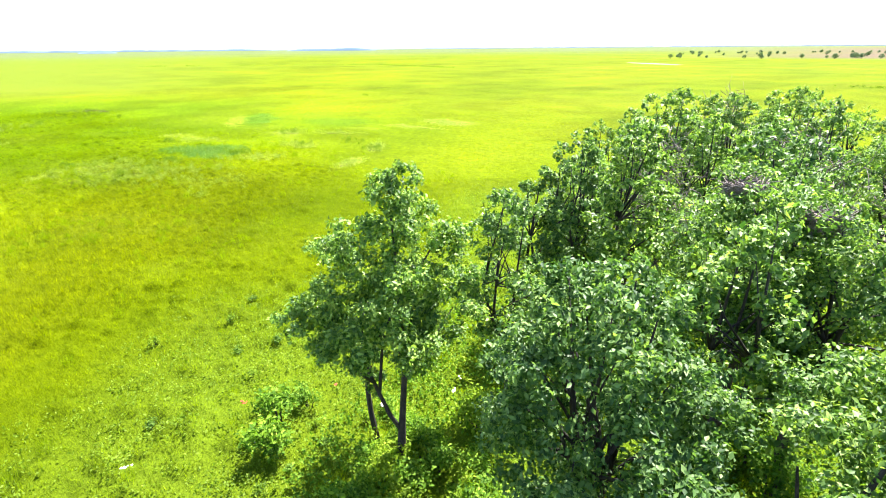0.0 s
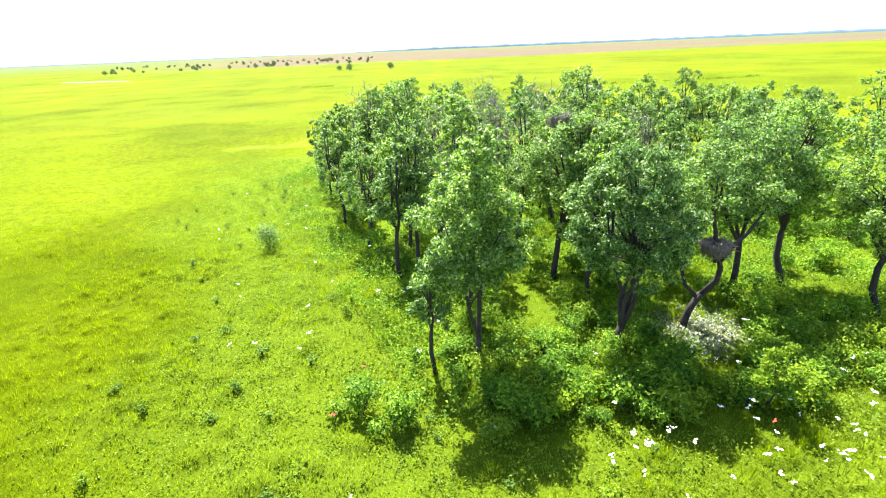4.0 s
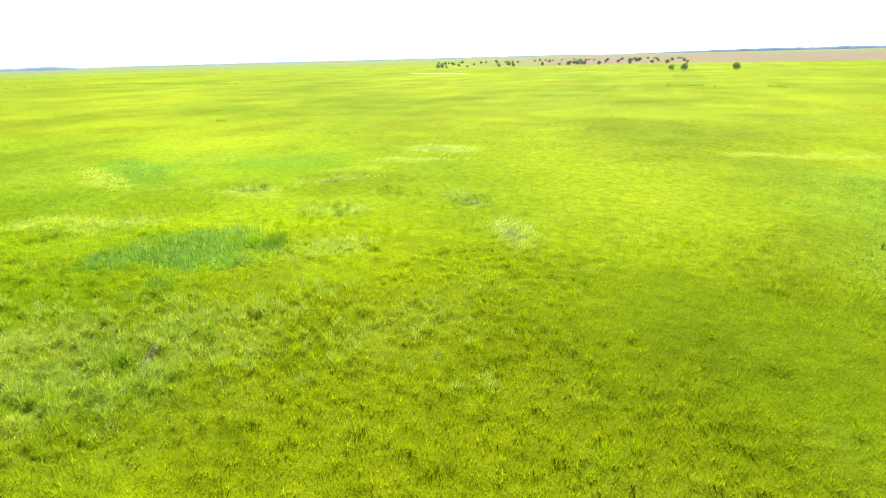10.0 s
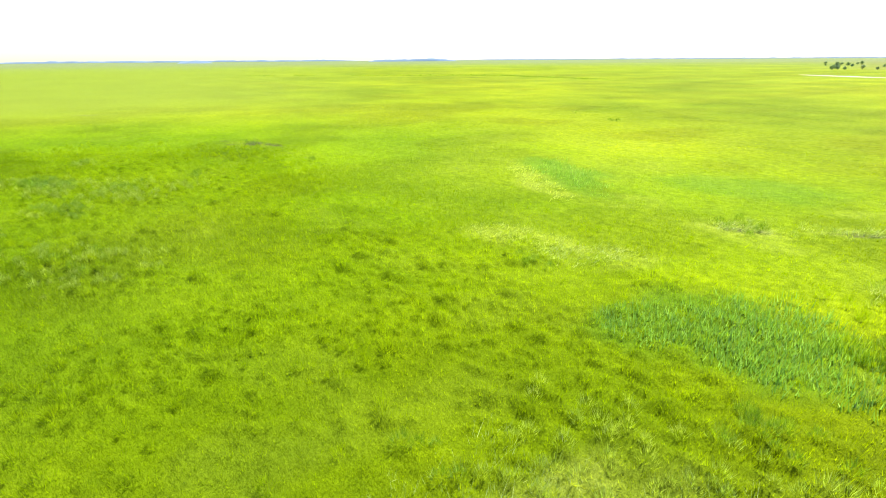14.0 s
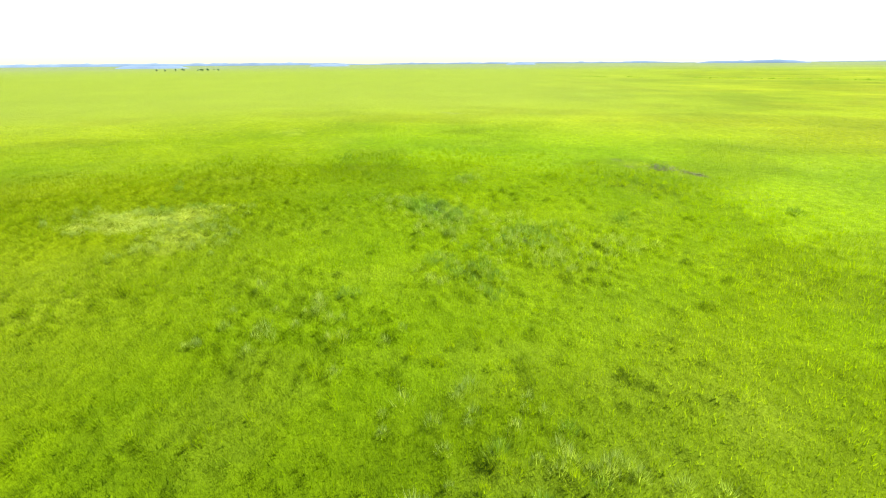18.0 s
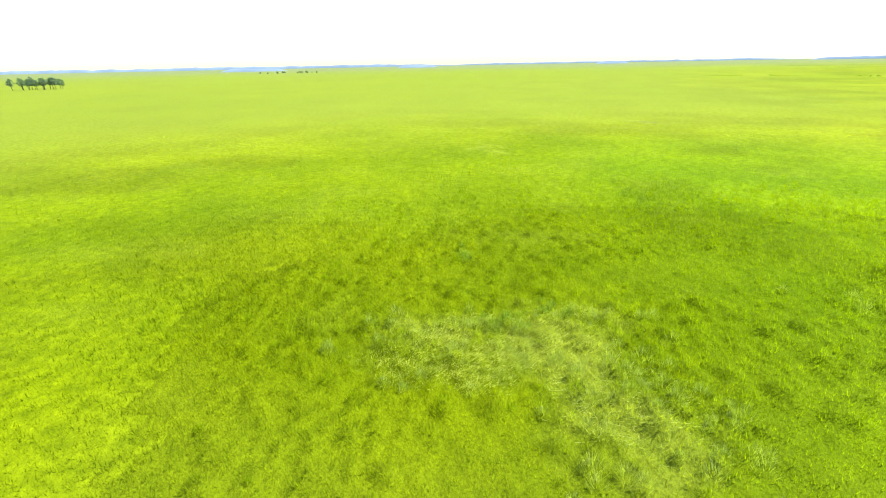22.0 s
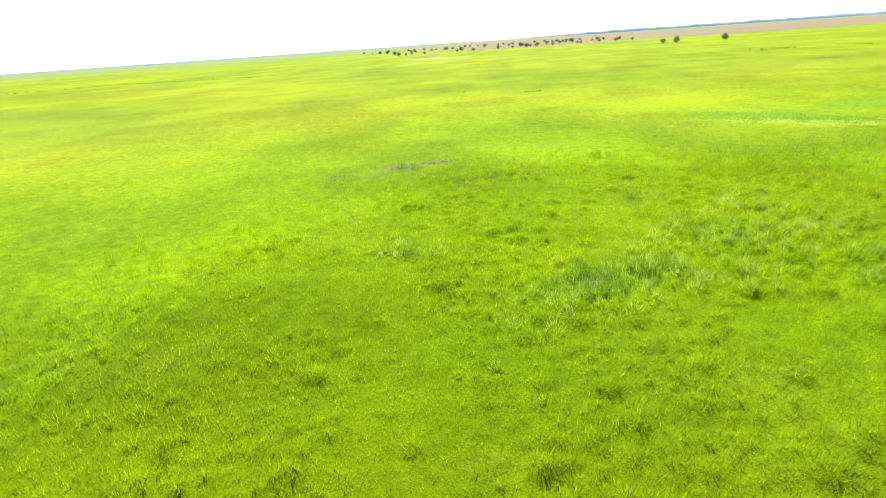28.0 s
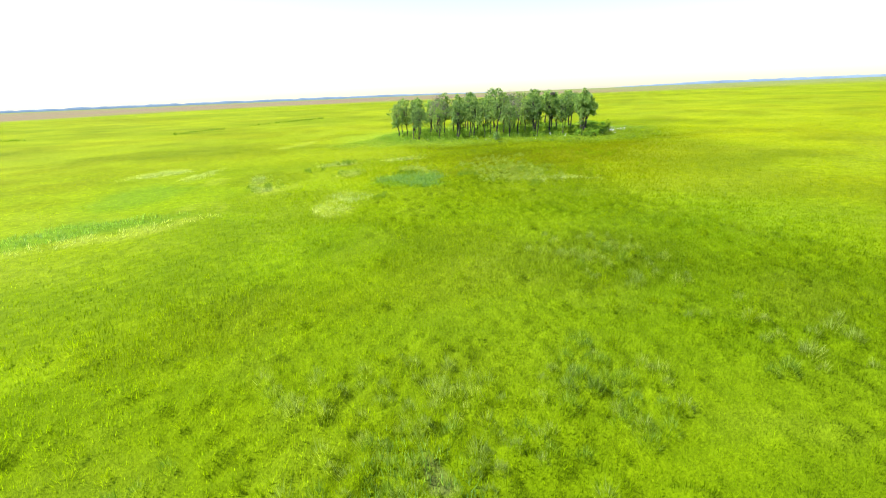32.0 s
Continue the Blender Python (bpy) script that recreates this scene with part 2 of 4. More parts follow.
def make_leaf_material(name, dark, mid, light, amount=0.3, rough=0.5, spec=0.3, lift=0.28, swell=False):
    """Broad leaves as they are; blades, whose lift is high, let more light through."""
    mat, nodes, links, bsdf, out = material(name)
    geo = nodes.new("ShaderNodeNewGeometry")
    info = nodes.new("ShaderNodeObjectInfo")
    col = ramp(nodes, links, geo.outputs["Random Per Island"], (0.0, dark), (0.55, mid), (1.0, light))
    tone = ramp(nodes, links, info.outputs["Random"], (0.0, (0.74, 0.8, 0.88)), (1.0, (1.25, 1.2, 0.95)))
    col = mix(nodes, links, 1.0, col, tone, "MULTIPLY")
    patch = ramp(nodes, links, noise_node(nodes, links, 0.6, 3, 0.5, geo.outputs["Position"]), (0.35, (0.8, 0.85, 0.85)), (0.65, (1.15, 1.1, 1)))
    col = mix(nodes, links, 1.0, col, patch, "MULTIPLY")
    thr = mix(nodes, links, 1.0, col, (1.4, 1.5, 0.6) if lift < 0.4 else (1.8, 1.85, 0.6), "MULTIPLY")
    return leafy(mat, nodes, links, bsdf, out, col, thr, amount, rough, spec, lift, swell)


def make_bark(name, dark, light):
    mat, nodes, links, bsdf, out = material(name)
    co = nodes.new("ShaderNodeTexCoord")
    stretch = nodes.new("ShaderNodeMapping")
    stretch.inputs["Scale"].default_value = (6, 6, 1.3)
    links.new(co.outputs["Object"], stretch.inputs[0])
    fac = noise_node(nodes, links, 3, 6, 0.7, stretch.outputs[0])
    links.new(ramp(nodes, links, fac, (0.35, dark), (0.7, light)), bsdf.inputs["Base Color"])
    bsdf.inputs["Roughness"].default_value = 0.9
    bump = nodes.new("ShaderNodeBump")
    bump.inputs["Strength"].default_value, bump.inputs["Distance"].default_value = 0.8, 0.04
    links.new(fac, bump.inputs["Height"])
    links.new(bump.outputs[0], bsdf.inputs["Normal"])
    return mat


M_ground, M_blade, M_sward = make_ground_material(), make_blade_material(), make_sward_material()
M_leaf = make_leaf_material("tree_leaves", (0.032, 0.084, 0.022), (0.126, 0.228, 0.056), (0.33, 0.455, 0.14), 0.42, 0.45, 0.24)
M_leaf_light = make_leaf_material("young_leaves", (0.10, 0.17, 0.010), (0.17, 0.26, 0.018), (0.25, 0.35, 0.04), 0.4, 0.6, 0.1)
M_shrub = make_leaf_material("shrub_leaves", (0.04, 0.105, 0.010), (0.115, 0.225, 0.018), (0.24, 0.37, 0.045), 0.36, 0.6, 0.1)
M_pale = make_leaf_material("whitened_leaves", (0.06, 0.11, 0.05), (0.17, 0.19, 0.18), (0.38, 0.36, 0.40), 0.05)
M_reed = make_leaf_material("reed_leaves", (0.095, 0.19, 0.03), (0.155, 0.275, 0.065), (0.25, 0.385, 0.12), 0.45, 0.6, 0.08, 0.65)
M_straw = make_leaf_material("laid_straw", (0.17, 0.235, 0.04), (0.23, 0.295, 0.075), (0.33, 0.38, 0.15), 0.4, 0.6, 0.08, 0.65)
M_tuft = make_leaf_material("tuft_blades", (0.16, 0.23, 0.002), (0.215, 0.295, 0.003), (0.28, 0.365, 0.006), 0.5, 0.7, 0.03, 0.75, True)
M_rough = make_leaf_material("grey_green_blades", (0.125, 0.185, 0.024), (0.20, 0.27, 0.05), (0.32, 0.39, 0.12), 0.5, 0.6, 0.08, 0.75, True)
M_litter = make_leaf_material("dead_stalks", (0.07, 0.06, 0.05), (0.16, 0.14, 0.12), (0.30, 0.27, 0.24), 0.1, 0.8, 0.1)
M_sedge = make_leaf_material("sedge_blades", (0.045, 0.095, 0.004), (0.085, 0.15, 0.008), (0.17, 0.25, 0.04), 0.45, 0.6, 0.1, 0.5, True)
M_herb = make_leaf_material("herb_leaves", (0.14, 0.21, 0.010), (0.21, 0.295, 0.026), (0.30, 0.38, 0.06), 0.45, 0.6, 0.06)
M_weed = make_leaf_material("weed_leaves", (0.07, 0.14, 0.015), (0.11, 0.20, 0.025), (0.16, 0.26, 0.05), 0.35, 0.6, 0.2)
M_bark = make_bark("dark_bark", (0.016, 0.012, 0.012), (0.055, 0.043, 0.043))
M_dead = make_bark("dead_wood", (0.11, 0.085, 0.08), (0.27, 0.22, 0.21))
M_far = make_leaf_material("distant_leaves", (0.07, 0.125, 0.07), (0.10, 0.165, 0.09), (0.14, 0.21, 0.12), 0.2, 0.7, 0.1)


def flat_material(name, col, rough=0.8, vary=0.25, scale=8):
    mat, nodes, links, bsdf, out = material(name)
    geo = nodes.new("ShaderNodeNewGeometry")
    fac = noise_node(nodes, links, scale, 4, 0.6, geo.outputs["Position"])
    lo, hi = tuple(c * (1 - vary) for c in col), tuple(min(1, c * (1 + vary)) for c in col)
    links.new(ramp(nodes, links, fac, (0.3, lo), (0.7, hi)), bsdf.inputs["Base Color"])
    bsdf.inputs["Roughness"].default_value = rough
    return mat


M_petal = flat_material("white_petals", (0.78, 0.78, 0.76))
M_poppy = flat_material("red_petals", (0.60, 0.06, 0.03))
M_treeline = flat_material("hazy_far_forest", (0.05, 0.07, 0.09), 0.95, 0.35, 0.01)
# distance haze over the forest, imitated by a faint bluish emission
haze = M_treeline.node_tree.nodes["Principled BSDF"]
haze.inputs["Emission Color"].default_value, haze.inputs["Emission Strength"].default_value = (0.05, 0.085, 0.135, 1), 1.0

# ---- plan of the meadow ----
TUFT = 0.38  # height of the grass tussocks
GROVE = [(-4, 52), (-1, 58), (9, 62), (24, 58), (36, 47), (41, 34), (33, 21), (22, 16), (5, 16.5), (2.5, 26), (-1.5, 37)]


def inside(px, py, poly):
    px, py = np.asarray(px, float), np.asarray(py, float)
    odd = np.zeros(px.shape, bool)
    for (x0, y0), (x1, y1) in zip(poly, poly[1:] + poly[:1]):
        cross = (y0 > py) != (y1 > py)
        odd ^= cross & (px < (x1 - x0) * (py - y0) / (y1 - y0 + 1e-12) + x0)
    return odd


def edge_distance(px, py, poly):
    """Metres to the outline, negative inside."""
    px, py = np.asarray(px, float), np.asarray(py, float)
    best = np.full(px.shape, 1e9)
    for (x0, y0), (x1, y1) in zip(poly, poly[1:] + poly[:1]):
        dx, dy = x1 - x0, y1 - y0
        t = np.clip(((px - x0) * dx + (py - y0) * dy) / (dx * dx + dy * dy), 0, 1)
        best = np.minimum(best, np.hypot(px - x0 - t * dx, py - y0 - t * dy))
    return np.where(inside(px, py, poly), -best, best)


def blot(x, y, cx, cy, rx, ry, turn=0.0, seed=1):
    """1 inside a ragged ellipse, 0 outside."""
    c, s = math.cos(radians(turn)), math.sin(radians(turn))
    u, v = ((x - cx) * c + (y - cy) * s) / rx, (-(x - cx) * s + (y - cy) * c) / ry
    out = np.zeros(np.shape(x))
    near = np.hypot(u, v) < 2.0
    out[near] = smooth(1.25, 0.6, np.hypot(u, v)[near] + 1.3 * (fbm(x[near], y[near], 0.5 * min(rx, ry) + 2, seed) - 0.5))
    return out


# pale, laid or thin grass: x, y, half length, half width, turn, strength
PALE = [(-103, -12.8, 4.6, 2.8, 106, 0.5), (-98.8, -9.3, 3, 2.2, 40, 0.4), (-49.8, 15.8, 4.5, 1.3, 105, 0.4), (-45.5, 20, 7, 4.2, 30, 0.36), (-48.3, 41.8, 2.6, 1.5, 20, 0.5), (-44.2, 34.2, 3.2, 1.8, 50, 0.35),
        (-67, 32.6, 4, 1.7, 20, 0.45), (-60, 46, 2.6, 1.1, 30, 0.4), (-54.7, 50.8, 4, 1.2, 40, 0.4), (-55.8, 56, 3.5, 1.2, 30, 0.35), (-51.5, 70.5, 5.5, 4, 20, 0.5), (-39.8, 48, 3, 1.4, -40, 0.5),
        (-34, 40.5, 3.4, 1.3, -60, 0.45), (-78.5, 45, 8.5, 1.9, -26, 0.5), (-52, 62.5, 6, 1.6, 20, 0.4), (-58.5, 45, 4, 2, 0, 0.3), (-70, 45, 5, 2, 40, 0.3), (-10, 76, 11, 2.5, 8, 0.45), (-62, 34, 4, 2, 60, 0.3),
        (-118, 29.8, 5, 2, 10, 0.2), (-181, 12, 6, 2.5, 60, 0.4), (-241, 60, 18, 5, 20, 0.4), (-151, -14.7, 5, 2.5, 20, 0.35), (-34, 27, 4, 2, 50, 0.15)]
LUSH = [(-52, 31, 4.8, 4.0, 35, 0.45), (-79, 50, 8, 3, -26, 0.45), (-66, 58, 8, 4, 20, 0.3), (-44, 19, 4, 2, 30, 0.2), (-103.5, 7, 4, 1.6, 30, 0.3)]
SOIL = [(-104.0, 7.0, 1.1, 0.45, 35, 0.9), (-101.8, 8.6, 0.7, 0.3, 50, 0.8), (-114, 10, 1.0, 0.4, 20, 0.5), (-96.8, 12, 0.9, 0.3, 40, 0.5), (-118.2, 29.8, 1.8, 0.6, -10, 0.9), (-115.1, 31.7, 1.1, 0.35, 20, 0.8), (-119.6, 27, 1.2, 0.3, 30, 0.6),
        (-123.3, 27.1, 0.9, 0.3, 10, 0.6), (-181, 12, 3, 1.2, 60, 0.6), (-59.6, 45.8, 1.6, 0.4, 30, 0.6), (-54.7, 50.8, 2.4, 0.4, 40, 0.5), (-39.2, 47.4, 1.6, 0.4, -40, 0.6), (-34, 40.5, 1.8, 0.4, -60, 0.6), (-43.8, 21, 0.9, 0.25, 110, 0.8), (-48.3, 42, 1.0, 0.4, 20, 0.6)]
# rough, sedgy ground with open tussocks
ROUGH = [(-46, 21.5, 8.5, 5, 30, 1.0), (-44.3, 34, 4, 2.2, 50, 0.9), (-48.3, 41.5, 3, 1.6, 20, 0.9), (-98.5, 10.5, 9.5, 3.6, 45, 1.0), (-91.5, 8.3, 4, 2.5, -20, 0.8), (-77.3, 8.7, 5, 3.5, 20, 0.7), (-102, -12, 6.5, 5, 100, 0.6),
         (-98, -8.5, 4.5, 3, 40, 0.9), (-113.5, 10.2, 2.5, 1.2, 20, 0.8), (-58, 47.5, 6, 2, 35, 0.5), (-39.5, 48, 3.4, 1.4, -40, 0.7), (-33.5, 40, 4, 1.8, -60, 0.7), (-36, 24, 7, 4, 10, 0.3), (-86.5, 0.5, 5, 3, 70, 0.5)]


def olive_drift(x, y):
    """Smooth darker swathes between the tufted ones."""
    return smooth(0.49, 0.65, fbm(x, y, 13, 131, 3))


def rough_ground(x, y):
    return np.clip(sum((k * blot(x, y, *b, seed=71 + n) for n, (*b, k) in enumerate(ROUGH)), np.zeros(np.shape(x))), 0, 1)


def turf(x, y):
    """How far the top of the sward stands above the ground."""
    x, y = np.atleast_1d(np.asarray(x, float)), np.atleast_1d(np.asarray(y, float))
    return 0.05 + TUFT * tufts(x, y)[0]


def domes(x, y, cell, seed, share, best, out):
    """Rounded tussocks on a jittered grid, of which only a share is grown; the higher one wins."""
    ix, iy = np.floor(x / cell), np.floor(y / cell)
    for dx in (-1, 0, 1):
        for dy in (-1, 0, 1):
            jx, jy = ix + dx, iy + dy
            ux, uy = x - (jx + hashed(jx, jy, seed)) * cell, y - (jy + hashed(jx, jy, seed + 1)) * cell
            big = 0.15 + 0.85 * hashed(jx, jy, seed + 2) ** 1.6
            rad = cell * (0.3 + 0.45 * big)
            far = np.hypot(ux * (0.75 + 0.5 * hashed(jx, jy, seed + 3)), uy) / rad
            dome = np.maximum(0, 1 - far**2) ** 0.75 * big * np.clip((share - hashed(jx, jy, seed + 4)) / 0.2 + 0.3, 0, 1)
            won = dome > best
            best[won] = dome[won]
            out[won] = np.stack([ux, uy], 1)[won] * (big / rad)[won][:, None]


def tufts(x, y):
    """How high the grass stands above its own tuft's edge (0 to 1), and the way its tuft swells there."""
    best, out = np.zeros(len(x)), np.zeros((len(x), 2))
    rough = rough_ground(x, y)
    patchy = smooth(0.42, 0.62, fbm(x, y, 6, 121, 3))
    domes(x, y, 0.34, 5, 0.75, best, out)
    keep = 0.25 + 0.4 * patchy + 0.5 * rough
    best *= np.minimum(1, keep)
    out *= np.minimum(1, keep)[:, None]
    domes(x, y, 0.8, 15, 0.10 + 0.35 * patchy * (1 - olive_drift(x, y)) + 0.5 * rough, best, out)
    return best, out


def kinds(x, y):
    """How dry, lush, herby, rusty and bare the ground is at places given as arrays."""
    dry, lush, soil = (sum((k * blot(x, y, *b, seed=11 + n) for n, (*b, k) in enumerate(rows)), np.zeros(np.shape(x))) for rows in (PALE, LUSH, SOIL))
    dry = dry * (0.25 + 1.1 * smooth(0.35, 0.65, fbm(x, y, 1.7, 33, 2)))
    dry = dry + 0.13 * smooth(0.60, 0.75, fbm(x, y, 30, 31)) + 0.12 * smooth(0.55, 0.8, fbm(x, y, 4, 37))
    herb, near = np.zeros(np.shape(x)), np.hypot(x - 15, y - 38) < 60
    herb[near] = smooth(16, 4, edge_distance(x[near], y[near], GROVE) + 10 * (fbm(x[near], y[near], 8, 41) - 0.5)) * 0.85
    lush[near] += 0.75 * smooth(1.5, -2.5, edge_distance(x[near], y[near], GROVE) + 4 * (fbm(x[near], y[near], 4, 43) - 0.5))
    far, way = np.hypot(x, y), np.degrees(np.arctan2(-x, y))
    rust = smooth(560, 700, far - 220 * smooth(-15, -50, way) + 90 * (fbm(x, y, 120, 51) - 0.5)) * smooth(3600, 2200, far) * smooth(26, 8, way) * smooth(-120, -70, way)
    rust = rust * (0.6 + 0.5 * fbm(x * 0.3, y, 140, 53))
    return {"dry": np.clip(dry, 0, 1), "lush": np.clip(lush, 0, 0.85), "herb": herb, "rust": np.clip(rust, 0, 0.95), "olive": olive_drift(x, y), "soil": np.clip(soil, 0, 1),
            "green": smooth(-25, -80, x + 25 * (fbm(x, y, 40, 57) - 0.5)) * smooth(75, 20, spine_distance(x, y)) * (0.3 + 0.7 * smooth(-14, 4, y)),
            # painted haze: the plain greys with distance, except on the rusty field
            "far_haze": 0.75 * smooth(500, 1900, far + 260 * (fbm(x, y, 260, 59) - 0.5)) * (1 - rust),
            # far grass towards the west, painted as if the sun lit it from the front
            "front_lit": 0.8 * smooth(58, 85, way) * smooth(30, 110, spine_distance(x, y))}


def rise(x, y):
    """The lie of the ground: low hummocks, quite flat far off."""
    near = smooth(260, 120, np.hypot(x + 45, y - 15))
    return near * (0.22 * (fbm(x, y, 2.2, 61) - 0.5) + 0.25 * (fbm(x, y, 14, 67) - 0.5))


SPINE = [(14, 22), (2.5, 20), (-3.5, 19), (-10, 21), (-18, 23), (-26, 24), (-39, 24.5), (-51, 22.5), (-67, 17), (-78, 12), (-89, 0.5), (-97, -11), (-104, -13), (-107, -9),
         (-110, -4), (-110, 1), (-108, 9), (-102, 15), (-92, 15)]


def spine_distance(x, y):
    best = np.full(np.shape(x), 1e9)
    for (x0, y0), (x1, y1) in zip(SPINE, SPINE[1:]):
        dx, dy = x1 - x0, y1 - y0
        t = np.clip(((x - x0) * dx + (y - y0) * dy) / (dx * dx + dy * dy), 0, 1)
        best = np.minimum(best, np.hypot(x - x0 - t * dx, y - y0 - t * dy))
    return best


def lines(lo, hi, step, far):
    inner = np.arange(lo, hi + step, step)
    out = step * 1.25 ** np.arange(1, 60)
    grow = np.cumsum(out)
    grow = grow[grow < far]
    return np.concatenate([lo - grow[::-1], inner, inner[-1] + grow])


gx, gy = lines(-190, 60, 0.8, 4700), lines(-60, 110, 0.8, 4700)
X, Y = np.meshgrid(gx, gy)
x, y = X.ravel(), Y.ravel()
nx, ny = len(gx), len(gy)
i, j = np.meshgrid(np.arange(nx - 1), np.arange(ny - 1))
a = (j * nx + i).ravel()
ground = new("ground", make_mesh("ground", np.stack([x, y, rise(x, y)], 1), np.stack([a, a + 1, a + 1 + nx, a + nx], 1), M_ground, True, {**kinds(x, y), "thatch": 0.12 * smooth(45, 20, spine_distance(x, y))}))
tagged(ground, "flat yellow-green wet meadow reaching to the horizon", "ground", kind="structure")

# ---- grass ----
def blades(x, y, height, width, lean, lift=0.0):
    """Upright leaning triangles, one a blade."""
    n = len(x)
    z = rise(x, y) - 0.03 + lift
    turn = rng.random(n) * 2 * math.pi
    wx, wy = np.cos(turn) * width / 2, np.sin(turn) * width / 2
    off = rng.normal(size=(n, 2)) * (lean * height)[:, None]
    v = np.stack([np.stack([x - wx, y - wy, z], 1), np.stack([x + wx, y + wy, z], 1), np.stack([x + off[:, 0], y + off[:, 1], z + height], 1)], 1)
    return v.reshape(-1, 3), np.arange(3 * n).reshape(-1, 3)


def meadow_points(candidates, core):
    """Even cover along the middle of the meadow, thinning outwards, with the distance from the middle."""
    lo, hi = np.array([-165, -70]), np.array([60, 85])
    cx, cy = np.meshgrid(np.arange(lo[0], hi[0] + 1), np.arange(lo[1], hi[1] + 1))
    table = spine_distance(cx, cy)
    xy = lo + rng.random((candidates, 2)) * (hi - lo)
    k = np.rint(xy - lo).astype(int)
    d = table[k[:, 1], k[:, 0]]
    keep = rng.random(candidates) < np.minimum(1, (core / np.maximum(d, 1)) ** 2.6)
    return xy[keep], d[keep]


def grass(name, xy, label, tall, wide):
    x, y = xy.T
    clump, out = tufts(x, y)
    k = kinds(x, y)
    keep = (rng.random(len(x)) < 0.7 + 0.5 * clump) & (rng.random(len(x)) > 0.9 * k["soil"])
    x, y, clump, out, wide, tall, k = x[keep], y[keep], clump[keep], out[keep], wide[keep], tall[keep], {n: v[keep] for n, v in k.items()}
    drift = fbm(x, y, 5, 73, 2)
    h = tall * (0.75 + 0.2 * k["olive"] + 0.5 * clump) * (0.55 + 0.8 * rng.random(len(x))) * (0.75 + 0.5 * drift)
    v, f = blades(x, y, h, wide * (0.7 + 0.6 * rng.random(len(x))), 0.2 + 0.5 * k["dry"], TUFT * 0.92 * clump)
    v[2::3, 0] += h * 0.12 + out[:, 0] * 0.16
    v[2::3, 1] += out[:, 1] * 0.16 - h * 0.06
    swell = np.column_stack([out * 1.1, np.ones(len(x))])
    k["swell"] = swell / np.linalg.norm(swell, axis=1, keepdims=True)
    ob = new(name, make_mesh(name, v, f, M_blade, False, {n: np.repeat(val, 3, 0) for n, val in k.items()}))
    return tagged(ob, label, "grass", kind="stuff")


def sward(step=0.18, reach=21.0):
    """The closed top of the grass near the middle of the meadow: rounded tussocks, sinking away at the rim."""
    sx, sy = np.arange(-140, 45, step), np.arange(-45, 55, step)
    gx, gy = np.meshgrid(np.arange(-140, 46), np.arange(-45, 56))
    table = spine_distance(gx, gy)
    X, Y = np.meshgrid(sx, sy)
    D = table[np.rint(Y + 45).astype(int), np.rint(X + 140).astype(int)]
    use = D < reach
    number = np.cumsum(use.ravel()).reshape(use.shape) - 1
    x, y, d = X[use], Y[use], D[use]
    high, _ = tufts(x, y)
    k = kinds(x, y)
    z = rise(x, y) + 0.03 + TUFT * high * smooth(reach + 1, reach - 14, d) - 0.6 * smooth(reach - 9, reach - 3, d + 8 * (fbm(x, y, 9, 141) - 0.5)) - 0.15 * k["soil"]
    full = use[:-1, :-1] & use[1:, :-1] & use[:-1, 1:] & use[1:, 1:]
    faces = np.stack([number[:-1, :-1][full], number[:-1, 1:][full], number[1:, 1:][full], number[1:, :-1][full]], 1)
    ob = new("grass_sward", make_mesh("grass_sward", np.stack([x, y, z], 1), faces, M_sward, True, k))
    return tagged(ob, "soft rounded grass tussocks grown into one sward", "grass", kind="stuff")


sward()
xy, d = meadow_points(5200000, 11.0)
grass("meadow_grass", xy, "dense yellow-green meadow grass in soft tussocks", 0.27 * (1 - 0.55 * smooth(9, 28, d)), 0.026 * np.maximum(1, d / 13) ** 0.9)

